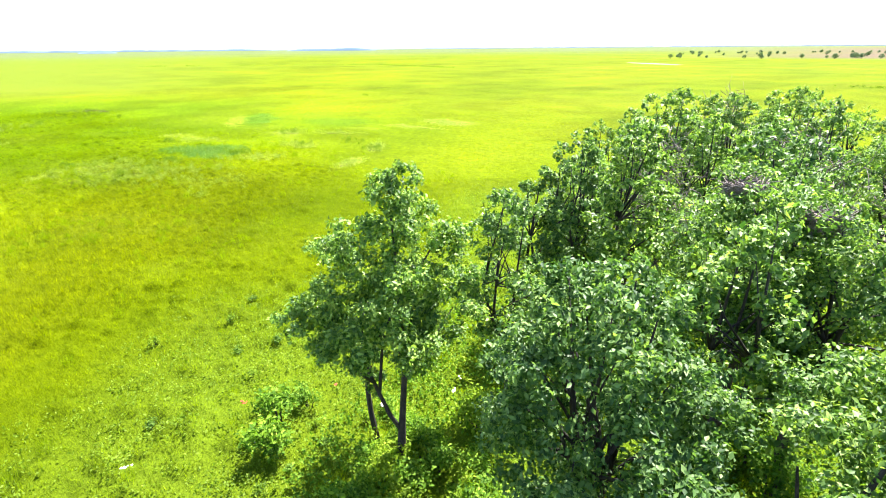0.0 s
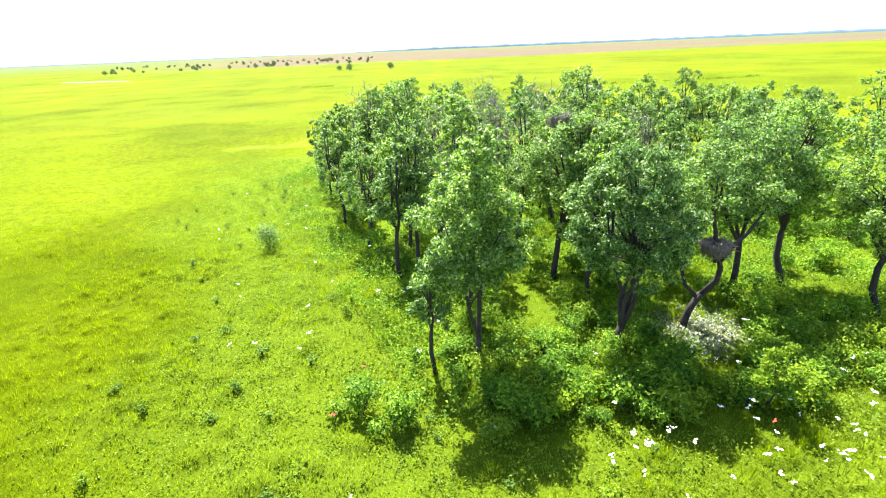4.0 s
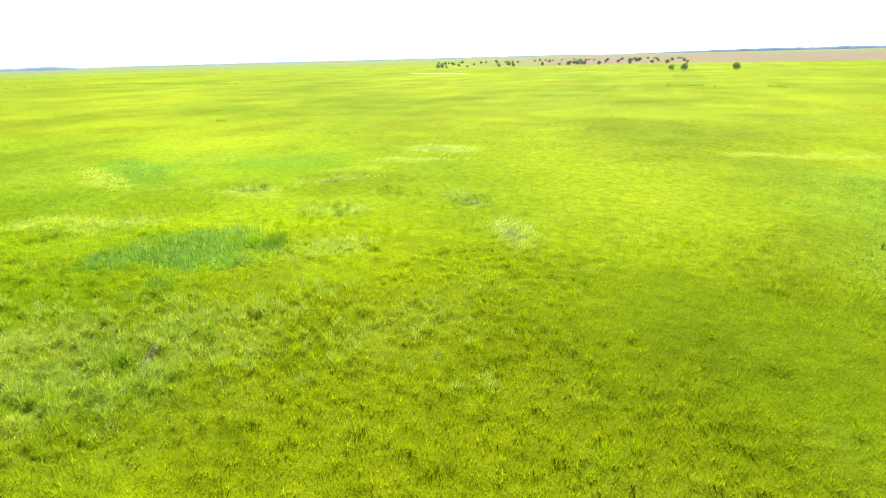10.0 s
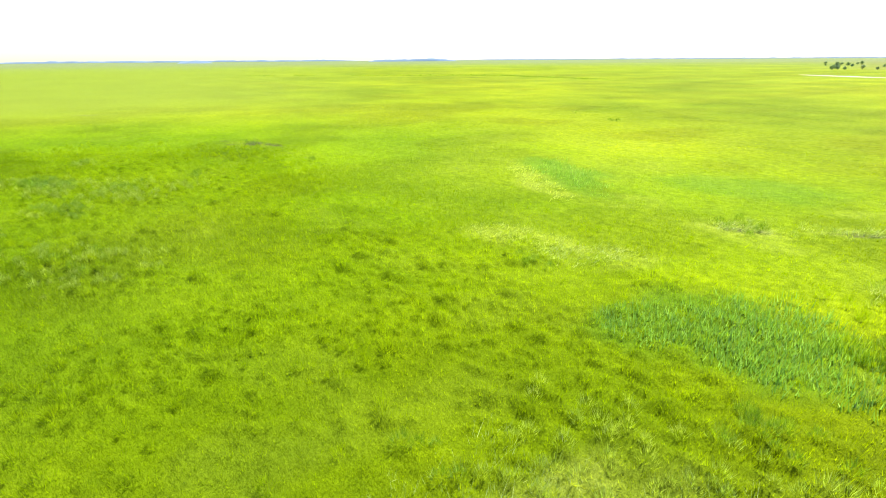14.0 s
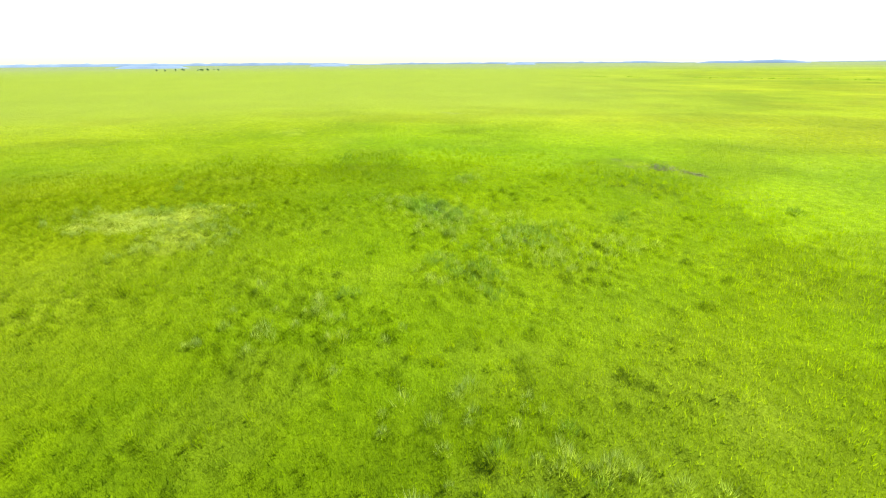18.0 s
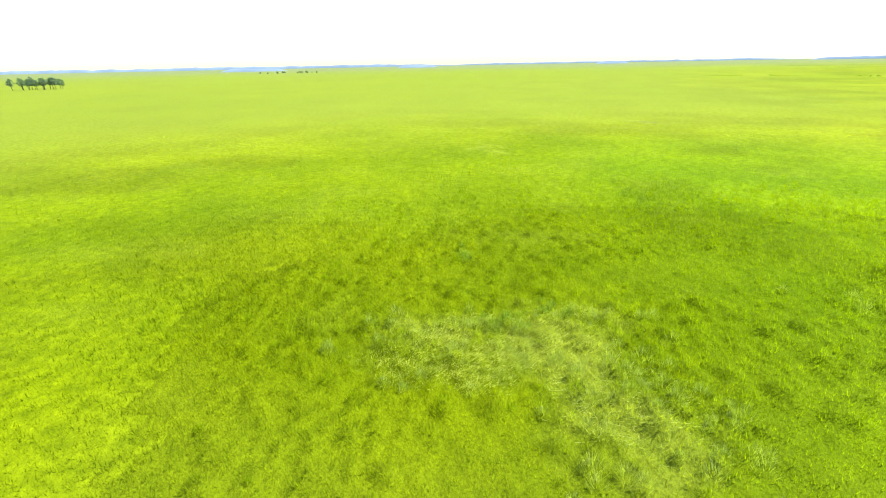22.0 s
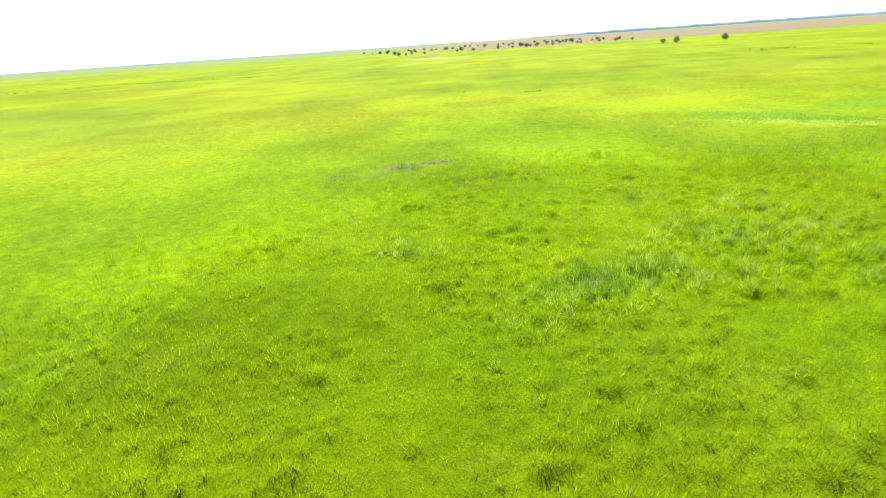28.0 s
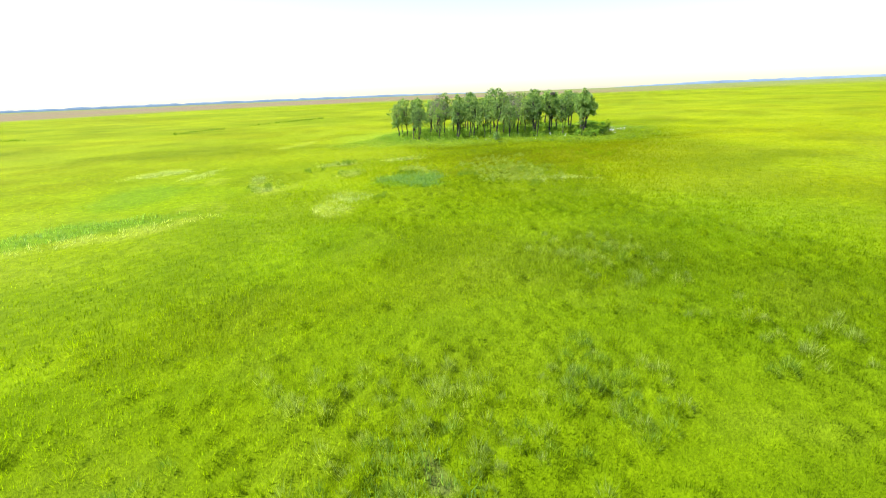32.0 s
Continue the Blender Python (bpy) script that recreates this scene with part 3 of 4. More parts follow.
# ---- trees ----
def tree_meshes(seed, h, bole, spread, lobes, leaves, size, forks=3, lean=0.0, girth=0.17, leaf=None, twigs=0, low=0.0, sprays=10, branched=True):
    """Meshes of one tree that stands at the origin: trunk, limbs with their branches and dead twigs, crown."""
    r = np.random.default_rng(seed)
    lean_way = r.random() * 2 * math.pi
    top = Vector((lean * bole * math.cos(lean_way), lean * bole * math.sin(lean_way), bole))
    bend = Vector((r.normal() * 0.12, r.normal() * 0.12, 0))
    pts = [Vector((0, 0, -0.15)), top * 0.12 + bend * 0.2, top * 0.45 + bend, top * 0.8 + bend * 0.6, top]
    trunk = Tubes().add(pts, [girth * 1.45, girth * 1.1, girth * 0.95, girth * 0.85, girth * 0.72], 9).mesh("trunk", M_bark)
    centres, radii = [], []
    for n in range(lobes):
        up = (n + 0.5) / lobes
        z = bole * (0.95 - low) + (h - bole * (0.95 - low)) * (0.08 + 0.86 * up)
        wide = spread * (0.8 + 0.4 * r.random()) * (1 - 0.75 * up**2.2) * (0.55 + 0.45 * min(1, up * 3))
        a = n * 2.4 + r.normal() * 0.35
        centres.append((top.x + math.cos(a) * wide * (0.55 + 0.3 * r.random()), top.y + math.sin(a) * wide * (0.55 + 0.3 * r.random()), z))
        radii.append(spread * (0.34 + 0.22 * r.random()) * (1.05 - 0.4 * up) * (13 / lobes) ** 0.38)
    limbs = []
    for k in range(forks):
        mine = [n for n in range(lobes) if n % forks == k]
        t, start, end = Tubes(), top - Vector((0, 0, 0.25)), Vector(centres[mine[-1]])
        mid = start.lerp(end, 0.45) + Vector((r.normal() * 0.25, r.normal() * 0.25, -0.15))
        side = Vector(centres[mine[0]])
        low_mid = start.lerp(mid, 0.5) + Vector(((side.x - top.x) * 0.25, (side.y - top.y) * 0.25, 0))
        t.add([start, low_mid, mid, mid.lerp(end, 0.6), end], [girth * 0.62, girth * 0.5, girth * 0.38, girth * 0.24, girth * 0.08], 7)
        wood = M_dead if twigs > 60 else M_bark
        branches = []
        for n in mine[:-1] if branched else ():
            c = Vector(centres[n])
            root = low_mid if c.z < mid.z else mid
            branches.append(Tubes().add([root, root.lerp(c, 0.5) + Vector((r.normal() * 0.15, r.normal() * 0.15, 0.1)), c], [girth * 0.3, girth * 0.2, girth * 0.06], 5).mesh("branch", wood))
        brush = Tubes()
        for n in range(twigs // forks):
            c = Vector(centres[int(r.choice(mine))]) + Vector(r.normal(size=3)) * spread * 0.24
            e = c + Vector(r.normal(size=3)) * spread * 0.2 + Vector((0, 0, 0.15))
            brush.add([c, c.lerp(e, 0.5) + Vector(r.normal(size=3)) * 0.12, e], [0.022, 0.014, 0.005], 4)
        limbs.append((t.mesh("limb", wood), branches, brush.mesh("dead_spray", M_dead) if twigs else None))
    v, f = leaf_cloud(r, centres, radii, leaves, size, fill=0.4, sprays=sprays)
    return trunk, limbs, make_mesh("crown", v, f, leaf or M_leaf)


def tree(name, meshes, x, y, turn, scale, label, group="trees of the grove"):
    ob = new(name)
    ob.matrix_basis = pose(x, y, float(rise(np.array(x), np.array(y))), 0, 0, turn) @ Matrix.Scale(scale, 4)
    trunk, limbs, crown = meshes
    part("trunk", trunk, ob)
    for me, branches, brush in limbs:
        limb = part("limb", me, ob)
        for b in branches:
            part("branch", b, limb)
        if brush:
            tagged(part("dead_spray", brush, limb, "bare grey twigs"), kind="stuff")
    part("crown", crown, ob)
    return tagged(ob, label, "tree", group)


TALL = [tree_meshes(100 + n, 8.4 + 0.3 * (n % 3), 2.7 + 0.35 * (n % 3), 1.75 + 0.2 * (n % 2), 22, 6300, 0.15, 2 + n % 2, 0.1, 0.11) for n in range(6)]
BROAD = [tree_meshes(200 + n, 8.0, 2.8, 2.5, 22, 7000, 0.15, 3, 0.12, 0.15) for n in range(4)]
SLIM = [tree_meshes(300 + n, 6.2, 2.6, 1.0, 9, 4000, 0.12, 2, 0.08, 0.1) for n in range(2)]
DEAD = [tree_meshes(400 + n, 8.4, 3.8, 1.9, 12, 2600, 0.13, 3, 0.08, 0.15, None, 420) for n in range(2)]
FULL = tree_meshes(501, 8.7, 1.4, 2.75, 34, 34000, 0.115, 5, 0.25, 0.16, M_leaf, low=-1.8, sprays=16)
NEAR = [tree_meshes(520 + n, 8.0, 2.8, 2.6, 24, 18000, 0.115, 4, 0.12, 0.14, low=-0.3, sprays=16) for n in range(2)]


def nest_tree_meshes():
    """A low-forked tree whose bent limbs hold a nest at four metres, the leaves all above it."""
    r = np.random.default_rng(503)
    trunk = Tubes().add([(0, 0, -0.15), (0.02, -0.02, 0.3), (0.12, -0.12, 0.9), (0.42, -0.3, 1.75)], [0.22, 0.165, 0.15, 0.135], 9).mesh("trunk", M_bark)
    limbs = [([(0.34, -0.25, 1.5), (-0.2, -0.1, 2.1), (-0.45, 0, 2.9), (-0.32, 0.1, 3.8), (-0.65, 0.3, 5.2)], [0.1, 0.085, 0.08, 0.065, 0.02]),
             ([(0.4, -0.28, 1.65), (0.85, -0.55, 2.4), (0.78, -0.8, 3.1), (0.5, -0.9, 3.7)], [0.13, 0.12, 0.11, 0.09]),
             ([(0.45, -0.85, 3.4), (0.35, -0.75, 4.6), (0.25, -0.5, 5.6), (0.5, -0.2, 6.8)], [0.1, 0.085, 0.06, 0.015]),
             ([(0.6, -0.88, 3.4), (1.15, -0.95, 4.2), (1.7, -0.8, 4.5), (2.5, -0.7, 5.6)], [0.1, 0.08, 0.07, 0.015])]
    c = [(-0.7, 0.6, 5.5), (0.2, -0.3, 6.4), (1.5, -0.4, 6.1), (2.6, -0.7, 5.8), (1.0, 0.7, 7.3), (-0.3, 1.2, 6.7), (2.0, 0.5, 6.9)]
    v, f = leaf_cloud(r, c, [0.95, 1.1, 1.0, 0.95, 1.05, 0.95, 0.9], 12000, 0.11, sprays=14)
    return trunk, [(Tubes().add(p, w, 7).mesh("limb", M_bark), (), None) for p, w in limbs], make_mesh("crown", v, f, M_leaf)


def hero_meshes():
    """A slender tree that forks low, with tiers of foliage and one long low bough."""
    r = np.random.default_rng(505)
    aside, away = Vector((0.753, 0.658, 0)), Vector((-0.658, 0.753, 0))

    def spot(u, w, z):
        return aside * u + away * w + Vector((0, 0, z))

    trunk = Tubes().add([spot(0, 0, -0.15), spot(0, 0, 0.4), spot(0.04, 0, 1.2), spot(0.1, 0, 2.0), spot(0.2, 0.05, 3.4), spot(0.15, 0.1, 5.5), spot(0, 0, 8.4)], [0.17, 0.13, 0.115, 0.09, 0.08, 0.06, 0.015], 9).mesh("trunk", M_bark)
    boughs = [([(0.05, 0, 1.5), (-0.25, -0.1, 2.1), (-0.55, -0.1, 2.9), (-0.9, -0.2, 4.0), (-2.0, -0.3, 5.1)], [0.075, 0.065, 0.055, 0.045, 0.012]),
              ([(-0.5, -0.1, 2.8), (-0.45, 0.3, 4.2), (-1.3, 0.5, 6.8)], [0.05, 0.04, 0.01]), ([(0.2, 0, 3.2), (0.7, 0.2, 4.0), (1.5, 0.5, 5.3)], [0.055, 0.045, 0.01]),
              ([(0.18, 0, 4.0), (-0.2, -0.6, 5.0), (0.4, -1.1, 6.3)], [0.05, 0.035, 0.01]), ([(0.15, 0.1, 5.4), (0.6, 0.3, 6.4), (1.1, 0.2, 7.3)], [0.04, 0.03, 0.01]), ([(-0.6, -0.1, 3.1), (-0.9, -0.8, 4.0), (-0.8, -1.2, 4.8)], [0.04, 0.03, 0.01])]
    lobes = [(-2.1, -0.3, 5.2, 0.8), (-2.7, -0.2, 5.0, 0.5), (-1.3, -0.5, 4.6, 0.85), (-0.8, -1.2, 5.0, 0.8), (-0.5, 0.7, 4.7, 0.85), (0.6, 0.1, 4.5, 0.85), (1.4, 0.4, 5.2, 0.8), (0.5, -1.0, 5.0, 0.85), (0.9, 1.1, 5.6, 0.8),
             (-1.5, 0.5, 6.7, 0.75), (-1.0, -0.6, 6.1, 0.85), (0.1, 0, 5.9, 1.0), (0.4, -1.1, 6.5, 0.75), (1.1, 0.2, 7.1, 0.8), (1.7, 0.3, 6.4, 0.55), (-0.3, 0.8, 6.9, 0.85), (-0.5, -0.3, 7.4, 0.8), (0.3, 0.2, 7.9, 0.75), (0, 0, 8.6, 0.6), (0.4, -0.2, 8.9, 0.42)]
    v, f = leaf_cloud(r, [spot(*p[:3]) for p in lobes], [p[3] * 1.08 for p in lobes], 30000, 0.115, sprays=14)
    return trunk, [(Tubes().add([spot(*q) for q in p], w, 6).mesh("limb", M_bark), (), None) for p, w in boughs], make_mesh("crown", v, f, M_leaf)


HERO = hero_meshes()
NESTER = nest_tree_meshes()
YOUNG = [tree_meshes(510, 6.0, 2.2, 1.5, 8, 2600, 0.22, 2, 0.3, 0.07, M_leaf_light)]

T_LABEL = "slender broadleaved tree with dark trunk and green crown"
B_LABEL = "forked broadleaved tree with spreading green crown"
tree("tree", HERO, 5.65, 17.15, 0, 1.02, "tall slender green tree on the edge of the grove")
tree("tree", FULL, 11.2, 17.4, 0, 1.0, "dense leafy tree with forked dark trunk")
tree("tree", NESTER, 15.2, 18.8, 0, 1, "forked dark-trunked tree that carries a stick nest")
PLACED = [(4.0, 17.4, "s", 0.8), (14.8, 13.2, "y", 0.42), (19.3, 21.4, "n", 1.0), (22.2, 21.6, "n", 1.05), (11.3, 24.9, "n", 1.04), (13.5, 25.2, "n", 0.98), (3.1, 26.3, "s", 1.15), (4.2, 27.0, "t", 0.95),
          (7.1, 27.4, "t", 1.0), (3.7, 28.9, "t", 0.9), (6.5, 34.3, "t", 1.0), (4.3, 35.0, "t", 1.05), (7.5, 37.3, "t", 1.0), (-0.3, 36.6, "t", 0.85), (0.2, 39.3, "t", 0.9),
          (0.8, 42.7, "t", 0.9), (2.3, 43.6, "t", 1.0), (-0.8, 42.3, "s", 1.2), (-1.9, 45.9, "t", 0.75), (-3.4, 51.2, "s", 0.95), (4.6, 41.5, "t", 1.0), (8.5, 41.9, "t", 1.05),
          (18.4, 39.3, "b", 1.1), (17.8, 33.3, "t", 0.95), (37.9, 33.1, "b", 1.0), (36.0, 29.6, "b", 1.0), (1.5, 47.5, "d", 0.95), (6.0, 31.0, "d", 0.9), (14.5, 34.5, "d", 0.95)]
GROWN = {"b": 1.08}
KIND = {"t": (TALL, T_LABEL), "b": (BROAD, B_LABEL), "n": (NEAR, B_LABEL), "s": (SLIM, "thin young tree with a narrow green crown"), "y": (YOUNG, "small leaning young tree with light leaves"),
        "d": (DEAD, "half-dead tree with bare grey twigs in its crown")}
spots = [(5.5, 16.9), (11.2, 17.5), (15.3, 19.0)]
PLACED += [(10.4, 28.4, "t", 1.0), (16.2, 34.0, "t", 1.0)]
for n, (x, y, kind, s) in enumerate(PLACED):
    some, label = KIND[kind]
    tree("tree", some[n % len(some)], x, y, (n * 67) % 360, s * 1.09 * GROWN.get(kind, 1), label)
    spots.append((x, y))
CLEAR = [(27, 24, 5.5), (18.5, 17.5, 3.6), (9, 22, 2.5), (14, 30, 2.5), (0, 28, 3)]
r = random.Random(5)
made = 0
for _ in range(6000):
    x, y = r.uniform(-4, 41), r.uniform(16, 62)
    if made >= 50 or not inside([x], [y], GROVE)[0] or any(math.hypot(x - a, y - b) < c for a, b, c in CLEAR) or any(math.hypot(x - a, y - b) < 3.1 for a, b in spots):
        continue
    kind = r.choice("tttttbbd" if y > 27 else "nbbt")
    some, label = KIND[kind]
    tree("tree", some[made % len(some)], x, y, r.uniform(0, 360), r.uniform(0.88, 1.08), label)
    spots.append((x, y))
    made += 1

# ---- bushes and undergrowth ----
def bush_meshes(seed, h, wide, leaves, size, leaf):
    r = np.random.default_rng(seed)
    cs = [(r.normal() * wide * 0.4, r.normal() * wide * 0.4, h * (0.3 + 0.55 * r.random())) for _ in range(7)]
    stems = [Tubes().add([(c[0] * 0.15, c[1] * 0.15, -0.1), (c[0] * 0.5, c[1] * 0.5, c[2] * 0.5), c], [0.03, 0.022, 0.008], 5).mesh("stem", M_bark) for c in cs[:4]]
    v, f = leaf_cloud(r, cs, [h * 0.32] * 7, leaves, size, 1.0, 0.1)
    return stems, make_mesh("foliage", v, f, leaf)


def bush(meshes, x, y, turn, s, label):
    ob = new("bush")
    ob.matrix_basis = pose(x, y, float(rise(np.array(x), np.array(y))), 0, 0, turn) @ Matrix.Scale(s, 4)
    for me in meshes[0]:
        part("stem", me, ob)
    part("foliage", meshes[1], ob)
    return tagged(ob, label, "bush", "bushes of the grove")


BUSH = [bush_meshes(600 + n, 1.2, 0.9, 820, 0.12, (M_shrub, M_leaf_light, M_shrub)[n]) for n in range(3)]
LONE = bush_meshes(610, 2.1, 0.55, 1800, 0.1, M_leaf)
bush(LONE, -5.0, 33.0, 0, 1.0, "lone upright green bush standing in the meadow")
made = 0
for _ in range(4000):
    x, y = r.uniform(-2, 38), 13 + 45 * r.random() ** 1.5
    if made >= 175 or not -1e9 < edge_distance([x], [y], GROVE)[0] < (4.2 if y < 20 else 1.5) or math.hypot(x - 15.5, y - 18) < 2.8 or (y > 34 and r.random() < 0.5):
        continue
    bush(BUSH[made % 3], x, y, r.uniform(0, 360), r.uniform(0.6, 1.25), ("low leafy green bush under the trees", "low bush with light yellow-green leaves", "low leafy green bush under the trees")[made % 3])
    made += 1

for n in range(130):
    x, y = r.uniform(4.6, 20), r.uniform(14.0, 18.4)
    if math.hypot(x - 15.5, y - 18) > 2.2 and (x > 6 or y > 15):
        bush(BUSH[n % 3], x, y, r.uniform(0, 360), r.uniform(0.55, 1.0), ("low leafy green bush at the grove's edge", "low bush with light yellow-green leaves", "low leafy green bush at the grove's edge")[n % 3])


def scatter_in_grove(n, out):
    xy = np.stack([rng.uniform(-8, 44, n), rng.uniform(12, 65, n)], 1)
    d = edge_distance(xy[:, 0], xy[:, 1], GROVE) + 3 * (fbm(xy[:, 0], xy[:, 1], 5, 81) - 0.5)
    return xy[(d < out) & (np.hypot(xy[:, 0] - 15.6, xy[:, 1] - 18.2) > 2.0) & (rng.random(n) < smooth(0.3, 0.6, fbm(xy[:, 0], xy[:, 1], 3, 83)))]


def undergrowth(name, xy, tall, size, mat, label, category):
    n = len(xy)
    clump = fbm(xy[:, 0], xy[:, 1], 1.6, 91, 2)
    z = rise(*xy.T) + 0.7 * turf(*xy.T) + tall * rng.random(n) * smooth(0.25, 0.75, clump) + 0.05
    r = np.random.default_rng(3)
    v, f = leaf_cloud(r, np.column_stack([xy, z]), np.full(n, 0.12), n, size)
    return tagged(new(name, make_mesh(name, v, f, mat)), label, category, kind="stuff")


undergrowth("undergrowth", scatter_in_grove(380000, 2.6), 1.1, 0.12, M_shrub, "leafy green undergrowth beneath the trees", "undergrowth")

xy = np.stack([rng.uniform(-22, 30, 620000), rng.uniform(2, 64, 620000)], 1)
d = edge_distance(xy[:, 0], xy[:, 1], GROVE) + 10 * (fbm(xy[:, 0], xy[:, 1], 8, 41) - 0.5)
xy = xy[(d > -1) & (rng.random(len(xy)) < 0.75 * smooth(15, 5, d) * (0.25 + smooth(0.35, 0.65, fbm(xy[:, 0], xy[:, 1], 0.9, 87))))]
undergrowth("meadow_herbs", xy, 0.45, 0.095, M_herb, "low leafy herbs along the edge of the grove", "herbs")

# ---- the stick nest ----
def nest(x, y, z, wide, seed, label):
    r = np.random.default_rng(seed)
    sticks = Tubes()
    for n in range(420):
        a, up = r.random() * 2 * math.pi, r.random()
        rad = wide * (0.62 + 0.36 * up) * (0.75 + 0.3 * r.random())
        c = Vector((math.cos(a) * rad, math.sin(a) * rad, (up - 0.5) * wide * 0.75))
        d = Vector((-math.sin(a), math.cos(a), r.normal() * 0.35)) + Vector(r.normal(size=3)) * 0.35
        ln = wide * (0.25 + 0.45 * r.random())
        sticks.add([c - d * ln, c + Vector(r.normal(size=3)) * 0.03, c + d * ln], [0.012, 0.016, 0.008], 4)
    ob = new("stick_nest")
    ob.matrix_basis = pose(x, y, z)
    part("twig_rim", sticks.mesh("twig_rim", M_dead), ob)
    cup, faces = [(0, 0, -wide * 0.3)], []
    for ring, (rr, zz) in enumerate(((0.55, -0.28), (0.9, -0.02), (0.98, 0.22), (0.72, 0.26), (0.45, 0.1))):
        for s in range(16):
            a = 2 * math.pi * s / 16
            k = wide * rr * (1 + 0.06 * math.sin(5 * a + ring))
            cup.append((math.cos(a) * k, math.sin(a) * k, zz * wide))
    for s in range(16):
        faces.append((0, 1 + (s + 1) % 16, 1 + s))
        for ring in range(4):
            a, b = 1 + ring * 16 + s, 1 + ring * 16 + (s + 1) % 16
            faces.append((a, b, b + 16, a + 16))
    faces.append(tuple(65 + s for s in range(16)))
    part("bowl", make_mesh("bowl", cup, faces, M_nest, True), ob, "matted twigs and dry grass")
    return tagged(ob, label, "nest", "stick nests")


M_nest = make_bark("nest_litter", (0.10, 0.075, 0.07), (0.30, 0.24, 0.22))
nest(15.6, 18.0, 4.0, 0.56, 1, "large grey stick nest in the fork of a tree")
nest(11.2, 24.4, 8.5, 0.5, 2, "grey stick nest high in a leafy crown")
nest(13.0, 24.7, 8.0, 0.45, 3, "small grey stick nest high in a leafy crown")

xy = np.array([15.7, 18.0]) + rng.normal(size=(6500, 2)) * [1.3, 1.05]
undergrowth("whitened_plants", xy, 0.5, 0.09, M_pale, "plants whitened by droppings below the nest", "undergrowth")

# ---- reeds, laid grass, tussocks, flowers, weeds ----
def stand(name, n, cx, cy, rx, ry, turn, tall, wide, mat, label, category, wind=(0, 0), lean=0.25):
    """A patch of blades of one kind in a ragged ellipse."""
    xy = np.stack([cx + rng.normal(size=n) * rx * 1.1, cy + rng.normal(size=n) * rx * 1.1], 1)
    keep = rng.random(n) < blot(xy[:, 0], xy[:, 1], cx, cy, rx, ry, turn, 5) * (0.3 + smooth(0.3, 0.6, fbm(xy[:, 0], xy[:, 1], 0.9, 95)))
    x, y = xy[keep].T
    h = tall * (0.5 + 0.8 * rng.random(len(x)))
    v, f = blades(x, y, h, wide * (0.7 + 0.6 * rng.random(len(x))), np.full(len(x), lean), 0.8 * turf(x, y))
    v[2::3, 0] += wind[0] * h
    v[2::3, 1] += wind[1] * h
    v[2::3, 2] -= h * 0.55 * min(1, math.hypot(*wind))
    return tagged(new(name, make_mesh(name, v, f, mat)), label, category, kind="stuff")


stand("reeds", 17000, -52, 31, 4.9, 4.0, 35, 0.42, 0.045, M_reed, "tall blue-green reeds in a damp hollow", "reeds")
stand("reeds", 3000, -48.2, 33.8, 1.5, 0.9, 15, 0.5, 0.04, M_sedge, "dark green reeds at the end of a hollow", "reeds")
stand("reeds", 4500, -103.6, 7.2, 2.6, 1.3, 35, 0.42, 0.03, M_reed, "bluish-green reeds round a wet hollow", "reeds")
stand("reeds", 3500, -96.8, 12.4, 2.4, 1.3, 40, 0.35, 0.03, M_reed, "bluish-green reeds round a wet hollow", "reeds")
stand("reeds", 14000, -79, 50, 8, 2.8, -26, 0.26, 0.05, M_reed, "blue-green reeds along a damp hollow", "reeds")
stand("laid_grass", 60000, -102.6, -13, 4.4, 2.3, 106, 0.5, 0.015, M_straw, "pale grass laid flat by wind", "grass", (0.5, 0.35), 0.25)
stand("laid_grass", 24000, -49.8, 15.8, 4.3, 1.3, 105, 0.45, 0.016, M_straw, "pale grass laid flat by wind", "grass", (0.5, 0.4), 0.25)
stand("laid_grass", 26000, -46, 20.5, 6.5, 3.6, 30, 0.36, 0.016, M_straw, "pale laid grass between green tussocks", "grass", (-0.4, 0.5), 0.5)
stand("laid_grass", 8000, -98.8, -9, 3.2, 2.0, 40, 0.4, 0.016, M_straw, "pale laid grass between green tussocks", "grass", (0.5, 0.4), 0.5)
for x, y, rx, ry, turn, wide in ((-67, 32.6, 3.8, 1.5, 20, 0.04), (-48.3, 41.8, 2.6, 1.4, 20, 0.04), (-44.2, 34.2, 3, 1.5, 50, 0.035), (-60, 46, 2.5, 1, 30, 0.05), (-54.7, 50.8, 3.8, 1, 40, 0.05), (-39.8, 48, 2.8, 1.2, -40, 0.05),
                              (-34, 40.5, 3.2, 1.2, -60, 0.045), (-78.5, 45, 8, 1.6, -26, 0.06), (-51.5, 70.5, 5, 3.4, 20, 0.09), (-52, 62.5, 5.5, 1.4, 20, 0.08), (-62, 34, 3.5, 1.6, 60, 0.04)):
    stand("laid_grass", 5000, x, y, rx, ry, turn, 0.34, wide, M_straw, "pale thin grass in a damp hollow", "grass", (0.4, 0.3), 0.5)
for x, y, rx, ry, turn in ((-118.2, 29.8, 2.6, 1.0, -10), (-115.1, 31.7, 1.6, 0.5, 20)):
    stand("dead_litter", 2500, x, y, rx, ry, turn, 0.4, 0.04, M_litter, "grey dead stalks lying in a bare hollow", "litter", (0.8, 0.4), 0.6)


